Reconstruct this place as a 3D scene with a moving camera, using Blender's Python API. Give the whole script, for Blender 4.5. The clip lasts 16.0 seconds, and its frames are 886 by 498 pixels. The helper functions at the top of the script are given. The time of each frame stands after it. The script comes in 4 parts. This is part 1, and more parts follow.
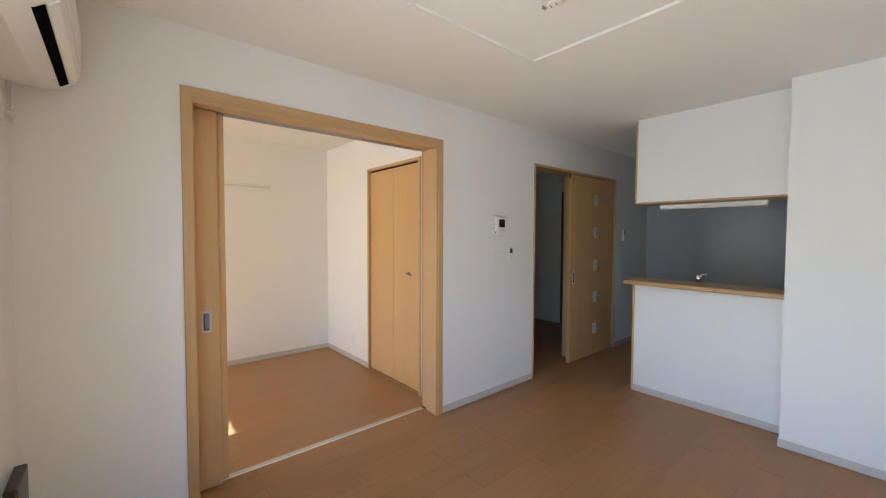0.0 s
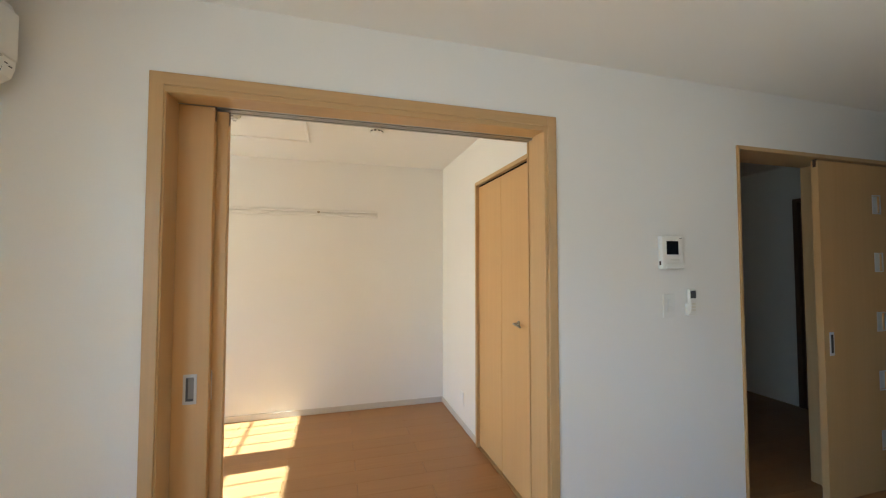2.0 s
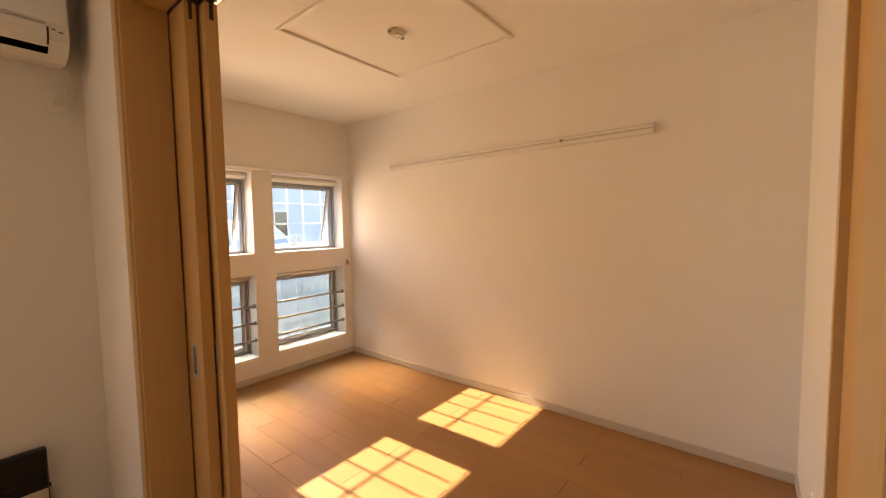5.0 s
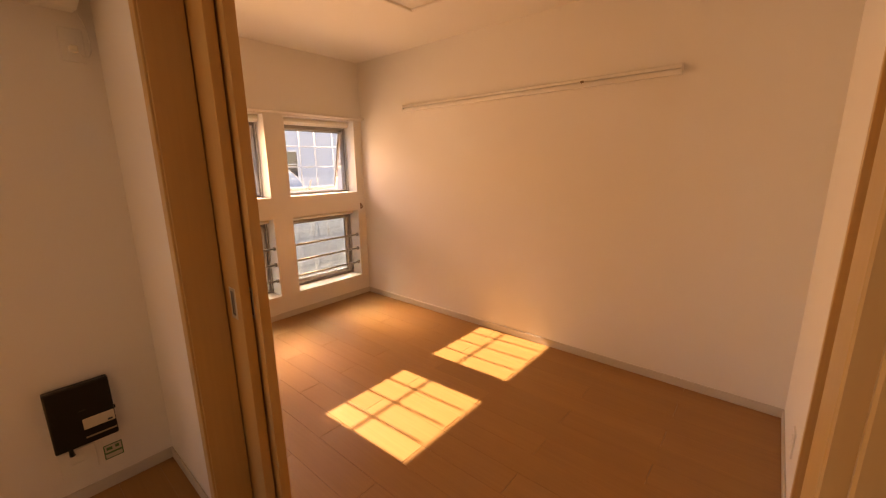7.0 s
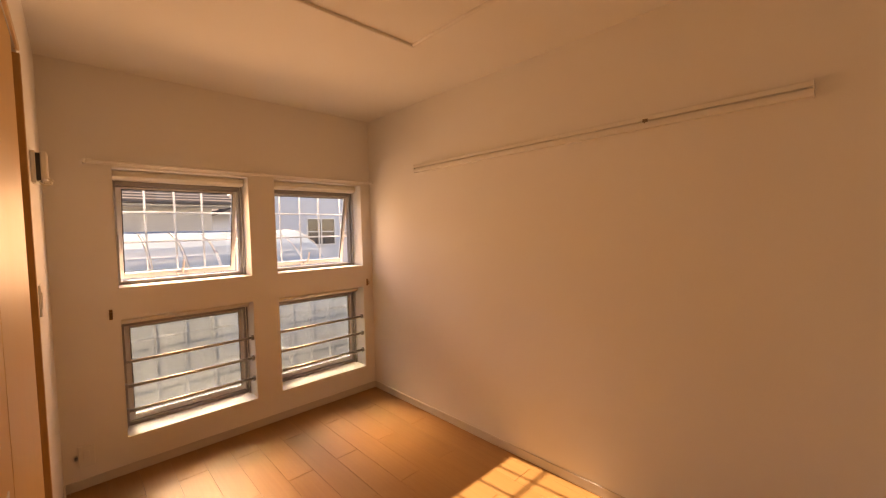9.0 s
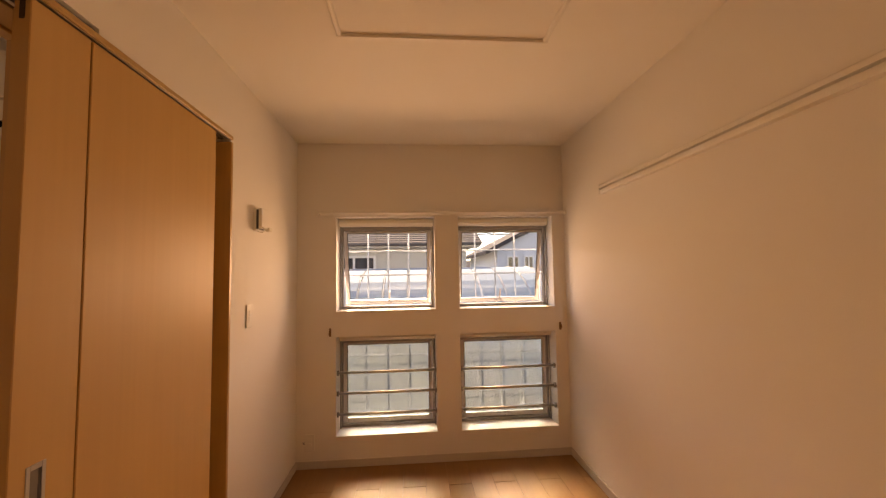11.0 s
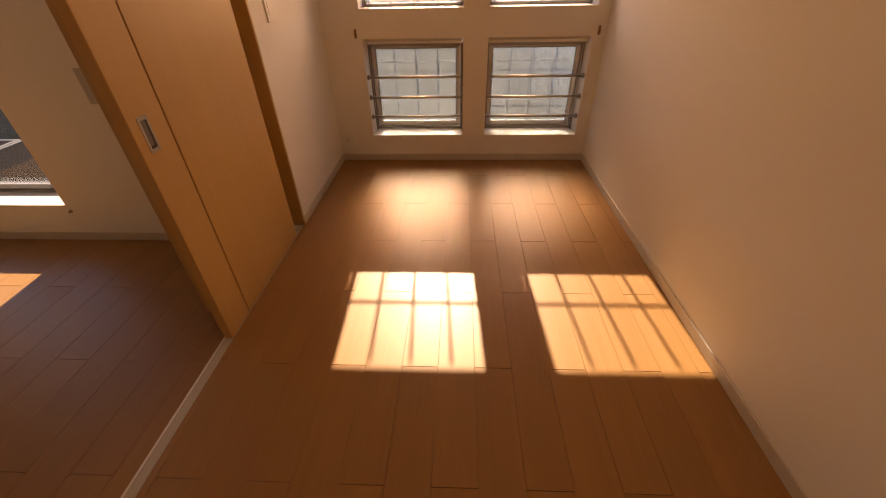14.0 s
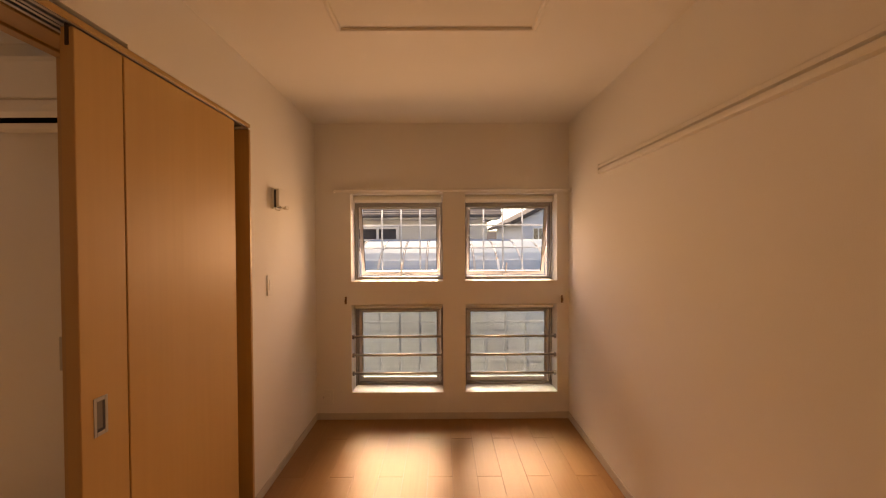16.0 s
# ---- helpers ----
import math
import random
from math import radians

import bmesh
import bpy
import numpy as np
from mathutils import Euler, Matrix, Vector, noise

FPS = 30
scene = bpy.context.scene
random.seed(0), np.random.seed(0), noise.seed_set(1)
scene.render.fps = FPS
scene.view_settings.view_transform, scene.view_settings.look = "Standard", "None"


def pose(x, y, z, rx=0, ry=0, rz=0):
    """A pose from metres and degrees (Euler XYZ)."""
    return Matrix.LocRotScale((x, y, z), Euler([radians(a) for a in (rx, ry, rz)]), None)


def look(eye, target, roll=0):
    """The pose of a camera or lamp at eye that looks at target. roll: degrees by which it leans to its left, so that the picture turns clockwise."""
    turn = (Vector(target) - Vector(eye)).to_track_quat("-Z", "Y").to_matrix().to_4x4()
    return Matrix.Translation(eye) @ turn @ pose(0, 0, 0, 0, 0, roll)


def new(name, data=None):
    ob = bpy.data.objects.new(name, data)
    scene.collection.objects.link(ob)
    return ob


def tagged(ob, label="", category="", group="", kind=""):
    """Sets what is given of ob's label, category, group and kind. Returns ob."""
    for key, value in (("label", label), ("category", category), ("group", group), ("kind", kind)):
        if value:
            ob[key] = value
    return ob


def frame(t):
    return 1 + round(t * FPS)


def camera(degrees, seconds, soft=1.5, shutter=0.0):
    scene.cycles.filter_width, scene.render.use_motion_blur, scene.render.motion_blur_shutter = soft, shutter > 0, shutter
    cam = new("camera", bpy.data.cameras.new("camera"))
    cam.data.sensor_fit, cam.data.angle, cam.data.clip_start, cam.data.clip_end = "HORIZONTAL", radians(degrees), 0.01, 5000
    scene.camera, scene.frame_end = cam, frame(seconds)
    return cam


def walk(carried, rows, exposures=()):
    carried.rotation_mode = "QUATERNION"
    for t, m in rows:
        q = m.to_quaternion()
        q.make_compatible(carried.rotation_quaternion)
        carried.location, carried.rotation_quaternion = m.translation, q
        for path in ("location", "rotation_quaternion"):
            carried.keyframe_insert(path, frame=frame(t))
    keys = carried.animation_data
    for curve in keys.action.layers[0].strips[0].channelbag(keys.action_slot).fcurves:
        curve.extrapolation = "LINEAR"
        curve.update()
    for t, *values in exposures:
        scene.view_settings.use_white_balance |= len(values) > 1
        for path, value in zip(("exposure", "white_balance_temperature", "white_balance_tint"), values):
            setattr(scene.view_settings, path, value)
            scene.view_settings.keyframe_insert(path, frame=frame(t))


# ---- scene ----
cam = camera(97.7, 16.0, soft=1.2)
PATH = [
    (0, (-2.473, -1.568, 1.394), (-0.951, -2.863, 1.319), 0.2),
    (0.5, (-2.372, -1.716, 1.388), (-0.816, -2.969, 1.486), 0.1),
    (1, (-2.181, -1.939, 1.394), (-0.514, -3.036, 1.522), -0.0),
    (1.5, (-1.988, -2.208, 1.39), (-0.206, -3.107, 1.513), 0.0),
    (2, (-1.825, -2.473, 1.409), (0.098, -3.016, 1.487), -0.0),
    (2.5, (-1.595, -2.707, 1.409), (0.389, -2.965, 1.42), -0.1),
    (3, (-1.386, -2.922, 1.398), (0.614, -2.95, 1.386), -0.2),
    (3.5, (-1.169, -3.076, 1.376), (0.786, -2.655, 1.348), -0.5),
    (4, (-0.904, -3.145, 1.396), (0.944, -2.381, 1.343), -0.4),
    (4.5, (-0.688, -3.265, 1.373), (1.003, -2.197, 1.339), -0.4),
    (5, (-0.542, -3.365, 1.354), (1.011, -2.111, 1.228), -0.9),
    (7.3, (-0.599, -3.372, 1.401), (0.887, -2.107, 0.965), -0.7),
    (7.5, (-0.543, -3.381, 1.395), (0.929, -2.07, 1.055), -0.5),
    (8, (-0.409, -3.265, 1.4), (1.028, -1.885, 1.222), -0.5),
    (8.2, (-0.328, -3.193, 1.412), (1.097, -1.799, 1.249), -0.6),
    (10.3, (0.691, -2.87, 1.439), (1.621, -1.105, 1.585), -0.9),
    (10.5, (0.73, -2.901, 1.449), (1.375, -1.015, 1.607), -0.9),
    (11, (0.861, -2.963, 1.395), (1.018, -0.973, 1.521), -1.0),
    (11.5, (0.964, -3.007, 1.417), (0.879, -1.012, 1.309), -0.9),
    (12, (1.058, -3.071, 1.376), (0.937, -1.115, 0.977), -1.1),
    (12.3, (1.024, -3.084, 1.34), (0.989, -1.221, 0.613), -1.1),
    (12.5, (1.02, -3.091, 1.326), (1.003, -1.302, 0.43), -1.3),
    (13, (1.002, -3.114, 1.295), (0.983, -1.491, 0.126), -1.3),
    (13.5, (1.009, -3.153, 1.312), (0.943, -1.634, 0.013), -1.4),
    (14, (1.015, -3.188, 1.34), (0.932, -1.568, 0.171), -1.2),
    (14.5, (1.02, -3.207, 1.35), (0.941, -1.425, 0.445), -1.0),
    (15, (1.025, -3.221, 1.375), (0.96, -1.324, 0.743), -0.7),
    (15.5, (1.035, -3.208, 1.428), (0.999, -1.23, 1.134), -0.4),
    (16, (1.025, -3.138, 1.434), (1.031, -1.139, 1.403), -0.3),
]
EXPOSURES = [
    (0.0, 4.20, 6500, 8),
    (0.5, 4.15, 8200, 4),
    (1.0, 4.15, 12000, 11),
    (1.5, 4.10, 7900, 4),
    (2.0, 4.10, 6600, 2),
    (3.0, 3.95, 6500, 3),
    (4.0, 3.95, 8000, 6),
    (5.0, 3.55, 12500, 28),
    (7.5, 3.20, 28000, 47),
    (8.2, 3.05, 28000, 47),
    (10.4, 2.65, 24000, 45),
    (11.2, 2.70, 23000, 43),
    (12.0, 2.48, 21000, 42),
    (13.5, 2.50, 21500, 46),
    (15.0, 2.43, 21500, 45),
    (16.0, 2.52, 22000, 43),
]
walk(cam, [(t, look(*m)) for t, *m in PATH], EXPOSURES)


# ---- light ----
SUN_WAY = Vector((0.063, -1.0, -0.724)).normalized()
world = bpy.data.worlds.new("world")
scene.world = world
world.use_nodes = True
sky = world.node_tree.nodes.new("ShaderNodeTexSky")
sky.sky_type = "NISHITA"
sky.sun_disc = False
sky.sun_elevation = math.asin(-SUN_WAY.z)
sky.sun_rotation = -0.063
sky.dust_density = 0.0
sky.ozone_density = 5.0
background = world.node_tree.nodes["Background"]
background.inputs["Strength"].default_value = 0.09
world.node_tree.links.new(sky.outputs[0], background.inputs["Color"])

sun_data = bpy.data.lights.new("sun", "SUN")
sun_data.energy = 3.0
sun_data.angle = radians(0.55)
sun_data.color = (1.0, 0.96, 0.91)
sun = new("sun", sun_data)
sun.matrix_world = look((0.5, 12, 9), Vector((0.5, 12, 9)) + SUN_WAY)


def window_light(name, x0, z0, x1, z1, y, energy, color, tip=-0.15, spread=math.pi):
    """Sky light entering at a window's opening, shining into the room (towards -y)."""
    data = bpy.data.lights.new(name, "AREA")
    data.shape, data.size, data.size_y = "RECTANGLE", x1 - x0, z1 - z0
    data.energy, data.color, data.spread = energy, color, spread
    ob = new(name, data)
    ob.matrix_world = look(((x0 + x1) / 2, y, (z0 + z1) / 2), ((x0 + x1) / 2, y - 1, (z0 + z1) / 2 + tip))
    return ob


window_light("sky_light_living", -2.95, 0.3, -1.4, 2.0, -1.235, 1.15, (0.78, 0.89, 1.0), 0.3, radians(155))
window_light("sky_light_bedroom", 0.35, 1.18, 0.97, 1.70, 0.16, 0.80, (1.0, 0.88, 0.71), -0.05, radians(130))
window_light("sky_light_bedroom", 1.28, 1.18, 1.86, 1.70, 0.16, 0.38, (1.0, 0.88, 0.71), -0.05, radians(130))

# sunlight spread by the obscure panes of the two low windows
for x_mid in (0.66, 1.587):
    data = bpy.data.lights.new("pane_light", "AREA")
    data.shape, data.size, data.size_y = "RECTANGLE", 0.66, 0.56
    data.energy, data.color, data.spread = 0.30, (1.0, 0.94, 0.86), radians(34)
    new("pane_light", data).matrix_world = look((x_mid, 0.145, 0.55), Vector((x_mid, 0.145, 0.55)) + SUN_WAY)


# ---- materials ----
def nodes_of(name):
    m = bpy.data.materials.new(name)
    m.use_nodes = True
    return m, m.node_tree.nodes, m.node_tree.links, m.node_tree.nodes["Principled BSDF"]


def plain(name, color, rough=0.5, metal=0.0, grain=0.06, scale=40.0, bump=0.0, bump_scale=300.0, stain=0.04):
    """Painted, plastic, metal or paper surface: colour with grain and broad unevenness, and fine relief."""
    m, n, l, b = nodes_of(name)
    tc = n.new("ShaderNodeTexCoord")
    fine, broad = n.new("ShaderNodeTexNoise"), n.new("ShaderNodeTexNoise")
    fine.inputs["Scale"].default_value, broad.inputs["Scale"].default_value = scale, 1.7
    fine.inputs["Detail"].default_value = 4
    l.new(tc.outputs["Object"], fine.inputs["Vector"])
    l.new(tc.outputs["Object"], broad.inputs["Vector"])
    mixed = n.new("ShaderNodeMath")
    mixed.operation = "MULTIPLY_ADD"
    l.new(fine.outputs["Fac"], mixed.inputs[0])
    mixed.inputs[1].default_value, mixed.inputs[2].default_value = grain, 1 - grain / 2
    second = n.new("ShaderNodeMath")
    second.operation = "MULTIPLY_ADD"
    l.new(broad.outputs["Fac"], second.inputs[0])
    second.inputs[1].default_value, second.inputs[2].default_value = stain, -stain / 2
    both = n.new("ShaderNodeMath")
    l.new(mixed.outputs[0], both.inputs[0])
    l.new(second.outputs[0], both.inputs[1])
    scaled = n.new("ShaderNodeVectorMath")
    scaled.operation = "SCALE"
    scaled.inputs[0].default_value = color
    l.new(both.outputs[0], scaled.inputs["Scale"])
    l.new(scaled.outputs[0], b.inputs["Base Color"])
    b.inputs["Roughness"].default_value, b.inputs["Metallic"].default_value = rough, metal
    if bump:
        relief, bm_node = n.new("ShaderNodeTexNoise"), n.new("ShaderNodeBump")
        relief.inputs["Scale"].default_value = bump_scale
        relief.inputs["Detail"].default_value = 3
        bm_node.inputs["Strength"].default_value, bm_node.inputs["Distance"].default_value = bump, 0.002
        l.new(tc.outputs["Object"], relief.inputs["Vector"])
        l.new(relief.outputs["Fac"], bm_node.inputs["Height"])
        l.new(bm_node.outputs[0], b.inputs["Normal"])
    return m


def wood(name, dark, light, along="z", rough=0.4, fine=90.0, vary=0.0, bump=0.08):
    """Wood or wood-print sheet with grain along one axis; vary shifts the tone from piece to piece."""
    m, n, l, b = nodes_of(name)
    tc, mp, info = n.new("ShaderNodeTexCoord"), n.new("ShaderNodeMapping"), n.new("ShaderNodeObjectInfo")
    stretch = {"x": (0.035, 1, 1), "y": (1, 0.035, 1), "z": (1, 1, 0.035)}[along]
    mp.inputs["Scale"].default_value = stretch
    shift = n.new("ShaderNodeVectorMath")
    shift.operation = "MULTIPLY_ADD"
    spread = n.new("ShaderNodeCombineXYZ")
    for i in range(3):
        l.new(info.outputs["Random"], spread.inputs[i])
    l.new(spread.outputs[0], shift.inputs[0])
    shift.inputs[1].default_value = (17, 31, 23)
    l.new(tc.outputs["Object"], shift.inputs[2])
    l.new(shift.outputs[0], mp.inputs["Vector"])
    grain, wave = n.new("ShaderNodeTexNoise"), n.new("ShaderNodeTexNoise")
    grain.inputs["Scale"].default_value, grain.inputs["Detail"].default_value = fine, 5
    wave.inputs["Scale"].default_value, wave.inputs["Detail"].default_value = fine / 9, 2
    wave.inputs["Distortion"].default_value = 0.6
    l.new(mp.outputs[0], grain.inputs["Vector"])
    l.new(mp.outputs[0], wave.inputs["Vector"])
    add = n.new("ShaderNodeMath")
    add.operation = "MULTIPLY_ADD"
    l.new(grain.outputs["Fac"], add.inputs[0])
    add.inputs[1].default_value = 0.5
    half = n.new("ShaderNodeMath")
    half.operation = "MULTIPLY"
    l.new(wave.outputs["Fac"], half.inputs[0])
    half.inputs[1].default_value = 0.5
    l.new(half.outputs[0], add.inputs[2])
    ramp = n.new("ShaderNodeValToRGB")
    ramp.color_ramp.elements[0].position, ramp.color_ramp.elements[1].position = 0.34, 0.66
    ramp.color_ramp.elements[0].color, ramp.color_ramp.elements[1].color = (*dark, 1), (*light, 1)
    l.new(add.outputs[0], ramp.inputs["Fac"])
    tone = n.new("ShaderNodeMath")
    tone.operation = "MULTIPLY_ADD"
    l.new(info.outputs["Random"], tone.inputs[0])
    tone.inputs[1].default_value, tone.inputs[2].default_value = vary, 1 - vary / 2
    scaled = n.new("ShaderNodeVectorMath")
    scaled.operation = "SCALE"
    l.new(ramp.outputs["Color"], scaled.inputs[0])
    l.new(tone.outputs[0], scaled.inputs["Scale"])
    l.new(scaled.outputs[0], b.inputs["Base Color"])
    gloss = n.new("ShaderNodeMath")
    gloss.operation = "MULTIPLY_ADD"
    l.new(wave.outputs["Fac"], gloss.inputs[0])
    gloss.inputs[1].default_value, gloss.inputs[2].default_value = 0.14, rough - 0.07
    l.new(gloss.outputs[0], b.inputs["Roughness"])
    bm_node = n.new("ShaderNodeBump")
    bm_node.inputs["Strength"].default_value, bm_node.inputs["Distance"].default_value = bump, 0.001
    l.new(grain.outputs["Fac"], bm_node.inputs["Height"])
    l.new(bm_node.outputs[0], b.inputs["Normal"])
    return m


def clear_glass(name, tint=(1, 1, 1), reflect=0.06):
    """Thin window glass: lets light straight through, with a little gloss."""
    m, n, l, b = nodes_of(name)
    n.remove(b)
    out = n["Material Output"]
    through_glass, gloss, mix = n.new("ShaderNodeBsdfTransparent"), n.new("ShaderNodeBsdfGlossy"), n.new("ShaderNodeMixShader")
    through_glass.inputs["Color"].default_value = (*tint, 1)
    gloss.inputs["Roughness"].default_value = 0.02
    mix.inputs["Fac"].default_value = reflect
    l.new(through_glass.outputs[0], mix.inputs[1])
    l.new(gloss.outputs[0], mix.inputs[2])
    l.new(mix.outputs[0], out.inputs["Surface"])
    return m


def frosted_glass(name, tint=(0.9, 0.93, 0.95), clear=0.25):
    """Patterned obscure glass: scatters most of the light and lets some straight through."""
    m, n, l, b = nodes_of(name)
    n.remove(b)
    out = n["Material Output"]
    scatter, straight, gloss = n.new("ShaderNodeBsdfTranslucent"), n.new("ShaderNodeBsdfRefraction"), n.new("ShaderNodeBsdfGlossy")
    scatter.inputs["Color"].default_value = tuple(0.3 * c for c in tint) + (1,)
    straight.inputs["Color"].default_value = (*tint, 1)
    straight.inputs["Roughness"].default_value, straight.inputs["IOR"].default_value = 0.16, 1.3
    gloss.inputs["Roughness"].default_value = 0.15
    speck, tc, bump = n.new("ShaderNodeTexVoronoi"), n.new("ShaderNodeTexCoord"), n.new("ShaderNodeBump")
    speck.inputs["Scale"].default_value = 95
    bump.inputs["Strength"].default_value, bump.inputs["Distance"].default_value = 0.8, 0.004
    l.new(tc.outputs["Object"], speck.inputs["Vector"])
    l.new(speck.outputs["Distance"], bump.inputs["Height"])
    for s in (straight, gloss):
        l.new(bump.outputs[0], s.inputs["Normal"])
    mix, top = n.new("ShaderNodeMixShader"), n.new("ShaderNodeMixShader")
    mix.inputs["Fac"].default_value, top.inputs["Fac"].default_value = clear, 0.05
    l.new(scatter.outputs[0], mix.inputs[1])
    l.new(straight.outputs[0], mix.inputs[2])
    l.new(mix.outputs[0], top.inputs[1])
    l.new(gloss.outputs[0], top.inputs[2])
    l.new(top.outputs[0], out.inputs["Surface"])
    return m


def milky_sheet(name, tint):
    """Translucent polycarbonate sheet."""
    m, n, l, b = nodes_of(name)
    b.inputs["Base Color"].default_value = (*tint, 1)
    b.inputs["Roughness"].default_value = 0.6
    b.inputs["Specular IOR Level"].default_value = 0.1
    out = n["Material Output"]
    scatter, mix = n.new("ShaderNodeBsdfTranslucent"), n.new("ShaderNodeMixShader")
    scatter.inputs["Color"].default_value = (*tint, 1)
    mix.inputs["Fac"].default_value = 0.5
    l.new(b.outputs[0], mix.inputs[1])
    l.new(scatter.outputs[0], mix.inputs[2])
    l.new(mix.outputs[0], out.inputs["Surface"])
    return m


WALLPAPER = plain("wallpaper", (0.83, 0.81, 0.77), 0.75, grain=0.03, scale=220, bump=0.35, bump_scale=420, stain=0.03)
CEILING_PAPER = plain("ceiling_paper", (0.84, 0.82, 0.78), 0.8, grain=0.03, scale=220, bump=0.3, bump_scale=380, stain=0.03)
BASEBOARD = plain("baseboard_vinyl", (0.60, 0.55, 0.49), 0.45, grain=0.05)
WHITE_PLASTIC = plain("white_plastic", (0.80, 0.79, 0.75), 0.35, grain=0.02)
PLATE_GREY = plain("plate_grey", (0.50, 0.48, 0.45), 0.4, grain=0.03)
NICKEL = plain("satin_nickel", (0.30, 0.285, 0.26), 0.38, metal=0.7, grain=0.04)
FAR_RENDER = plain("far_house_render", (0.09, 0.09, 0.078), 0.95, grain=0.2, scale=30)
CREAM_PLASTIC = plain("cream_plastic", (0.74, 0.70, 0.61), 0.4, grain=0.02)
WHITE_PAINT = plain("white_paint", (0.80, 0.78, 0.74), 0.4, grain=0.02)
BLACK_PLASTIC = plain("black_plastic", (0.012, 0.011, 0.011), 0.3, grain=0.1)
# near-black for painted shade in the outlet slot and above the closet doors
SHADE_BLACK = plain("shade_black", (0.004, 0.004, 0.004), 0.95)
SHADE_BLACK.node_tree.nodes["Principled BSDF"].inputs["Specular IOR Level"].default_value = 0.02
DARK_GREY = plain("dark_grey", (0.05, 0.05, 0.055), 0.4)
SCREEN_GLASS = plain("screen_glass", (0.01, 0.011, 0.014), 0.08)
ALUMINIUM = plain("aluminium", (0.55, 0.54, 0.52), 0.35, metal=1.0, grain=0.08)
FRAME_METAL = plain("window_frame_metal", (0.32, 0.31, 0.30), 0.4, metal=0.4, grain=0.06)
GUARD_STEEL = plain("guard_steel", (0.52, 0.50, 0.47), 0.3, metal=0.8, grain=0.05)
SASH_METAL = plain("sash_metal", (0.70, 0.71, 0.74), 0.35, metal=0.1, grain=0.05)
GRILLE_PAINT = plain("grille_paint", (0.56, 0.60, 0.66), 0.45, grain=0.05)
BEAM_PAINT = plain("beam_paint", (0.42, 0.50, 0.62), 0.5, grain=0.05)
PANEL_RIM = plain("panel_rim", (0.10, 0.11, 0.12), 0.6, grain=0.1)
GUTTER = plain("gutter_vinyl", (0.10, 0.09, 0.085), 0.5, grain=0.05)
ROOF_DARK = plain("dark_roof_edge", (0.07, 0.07, 0.075), 0.9, grain=0.2, scale=20)
TRACK_VINYL = plain("track_vinyl", (0.50, 0.46, 0.40), 0.5, grain=0.1)
PULL_METAL = plain("pull_metal", (0.50, 0.49, 0.46), 0.4, metal=0.2, grain=0.04)
# the pull's metal again, darkened for the shade in its cup
CUP_SHADE_METAL = plain("cup_shade_metal", (0.20, 0.19, 0.18), 0.45, metal=0.2, grain=0.04)
CHROME = plain("chrome", (0.75, 0.75, 0.76), 0.12, metal=1.0, grain=0.02)
HOOK_METAL = plain("hook_metal", (0.34, 0.25, 0.16), 0.4, metal=0.4)
BRASS = plain("aged_brass", (0.28, 0.16, 0.07), 0.4, metal=0.6)
DARK_BRACKET = plain("brown_plastic", (0.06, 0.03, 0.018), 0.4)
PANEL_WOOD = wood("beech_sheet", (0.59, 0.352, 0.150), (0.63, 0.384, 0.170), "z", 0.5, 45)
CASING_WOOD = wood("beech_casing", (0.51, 0.32, 0.148), (0.57, 0.362, 0.172), "z", 0.38, 70)
LINTEL_WOOD = wood("beech_lintel", (0.51, 0.32, 0.148), (0.57, 0.362, 0.172), "y", 0.38, 70)
COUNTER_WOOD = wood("counter_wood", (0.42, 0.25, 0.11), (0.55, 0.35, 0.17), "x", 0.35, 60)
PLANK_WOOD = wood("floor_plank_wood", (0.325, 0.160, 0.063), (0.37, 0.186, 0.076), "y", 0.40, 80, vary=0.07, bump=0.06)
PLANK_WOOD.node_tree.nodes["Principled BSDF"].inputs["Specular IOR Level"].default_value = 0.38
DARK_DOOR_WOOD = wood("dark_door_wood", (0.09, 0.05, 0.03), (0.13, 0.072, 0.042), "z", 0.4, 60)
SUBFLOOR = plain("floor_joint", (0.12, 0.055, 0.024), 0.8)
GLASS = clear_glass("window_glass", (0.80, 0.92, 1.0))
FROSTED = frosted_glass("obscure_glass", (0.60, 0.75, 0.82), 0.8)
DOOR_GLASS = plain("door_glass", (0.74, 0.75, 0.75), 0.25)
KITCHEN_PANEL = plain("kitchen_panel", (0.50, 0.52, 0.54), 0.3, grain=0.03)
STEEL = plain("stainless", (0.55, 0.55, 0.55), 0.3, metal=1.0)
RENDER_WALL = plain("house_render", (0.64, 0.61, 0.56), 0.9, grain=0.2, scale=60, bump=0.4, bump_scale=90)
WHITE_SIDING = plain("house_siding", (0.58, 0.65, 0.70), 0.8, grain=0.08, scale=30)
ROOF_TILE = plain("roof_tile", (0.17, 0.15, 0.14), 0.95, grain=0.5, scale=14, bump=0.3, bump_scale=60)
HOUSE_GLASS = plain("house_window_glass", (0.04, 0.05, 0.06), 0.08)
POLYCARB = milky_sheet("polycarbonate", (0.46, 0.62, 0.70))
ASPHALT = plain("asphalt", (0.055, 0.055, 0.055), 0.9, grain=0.3, scale=60)
ROOF_SHEET = plain("roof_sheet_paint", (0.055, 0.072, 0.09), 0.8, grain=0.15, scale=50)
DARK_SHEET = plain("dark_sheet", (0.010, 0.010, 0.011), 0.85)
for matt in (ROOF_TILE, RENDER_WALL, WHITE_SIDING, FAR_RENDER, ROOF_SHEET, DARK_SHEET, ASPHALT, POLYCARB, GUTTER, ROOF_DARK, GRILLE_PAINT):
    matt.node_tree.nodes["Principled BSDF"].inputs["Specular IOR Level"].default_value = 0.04
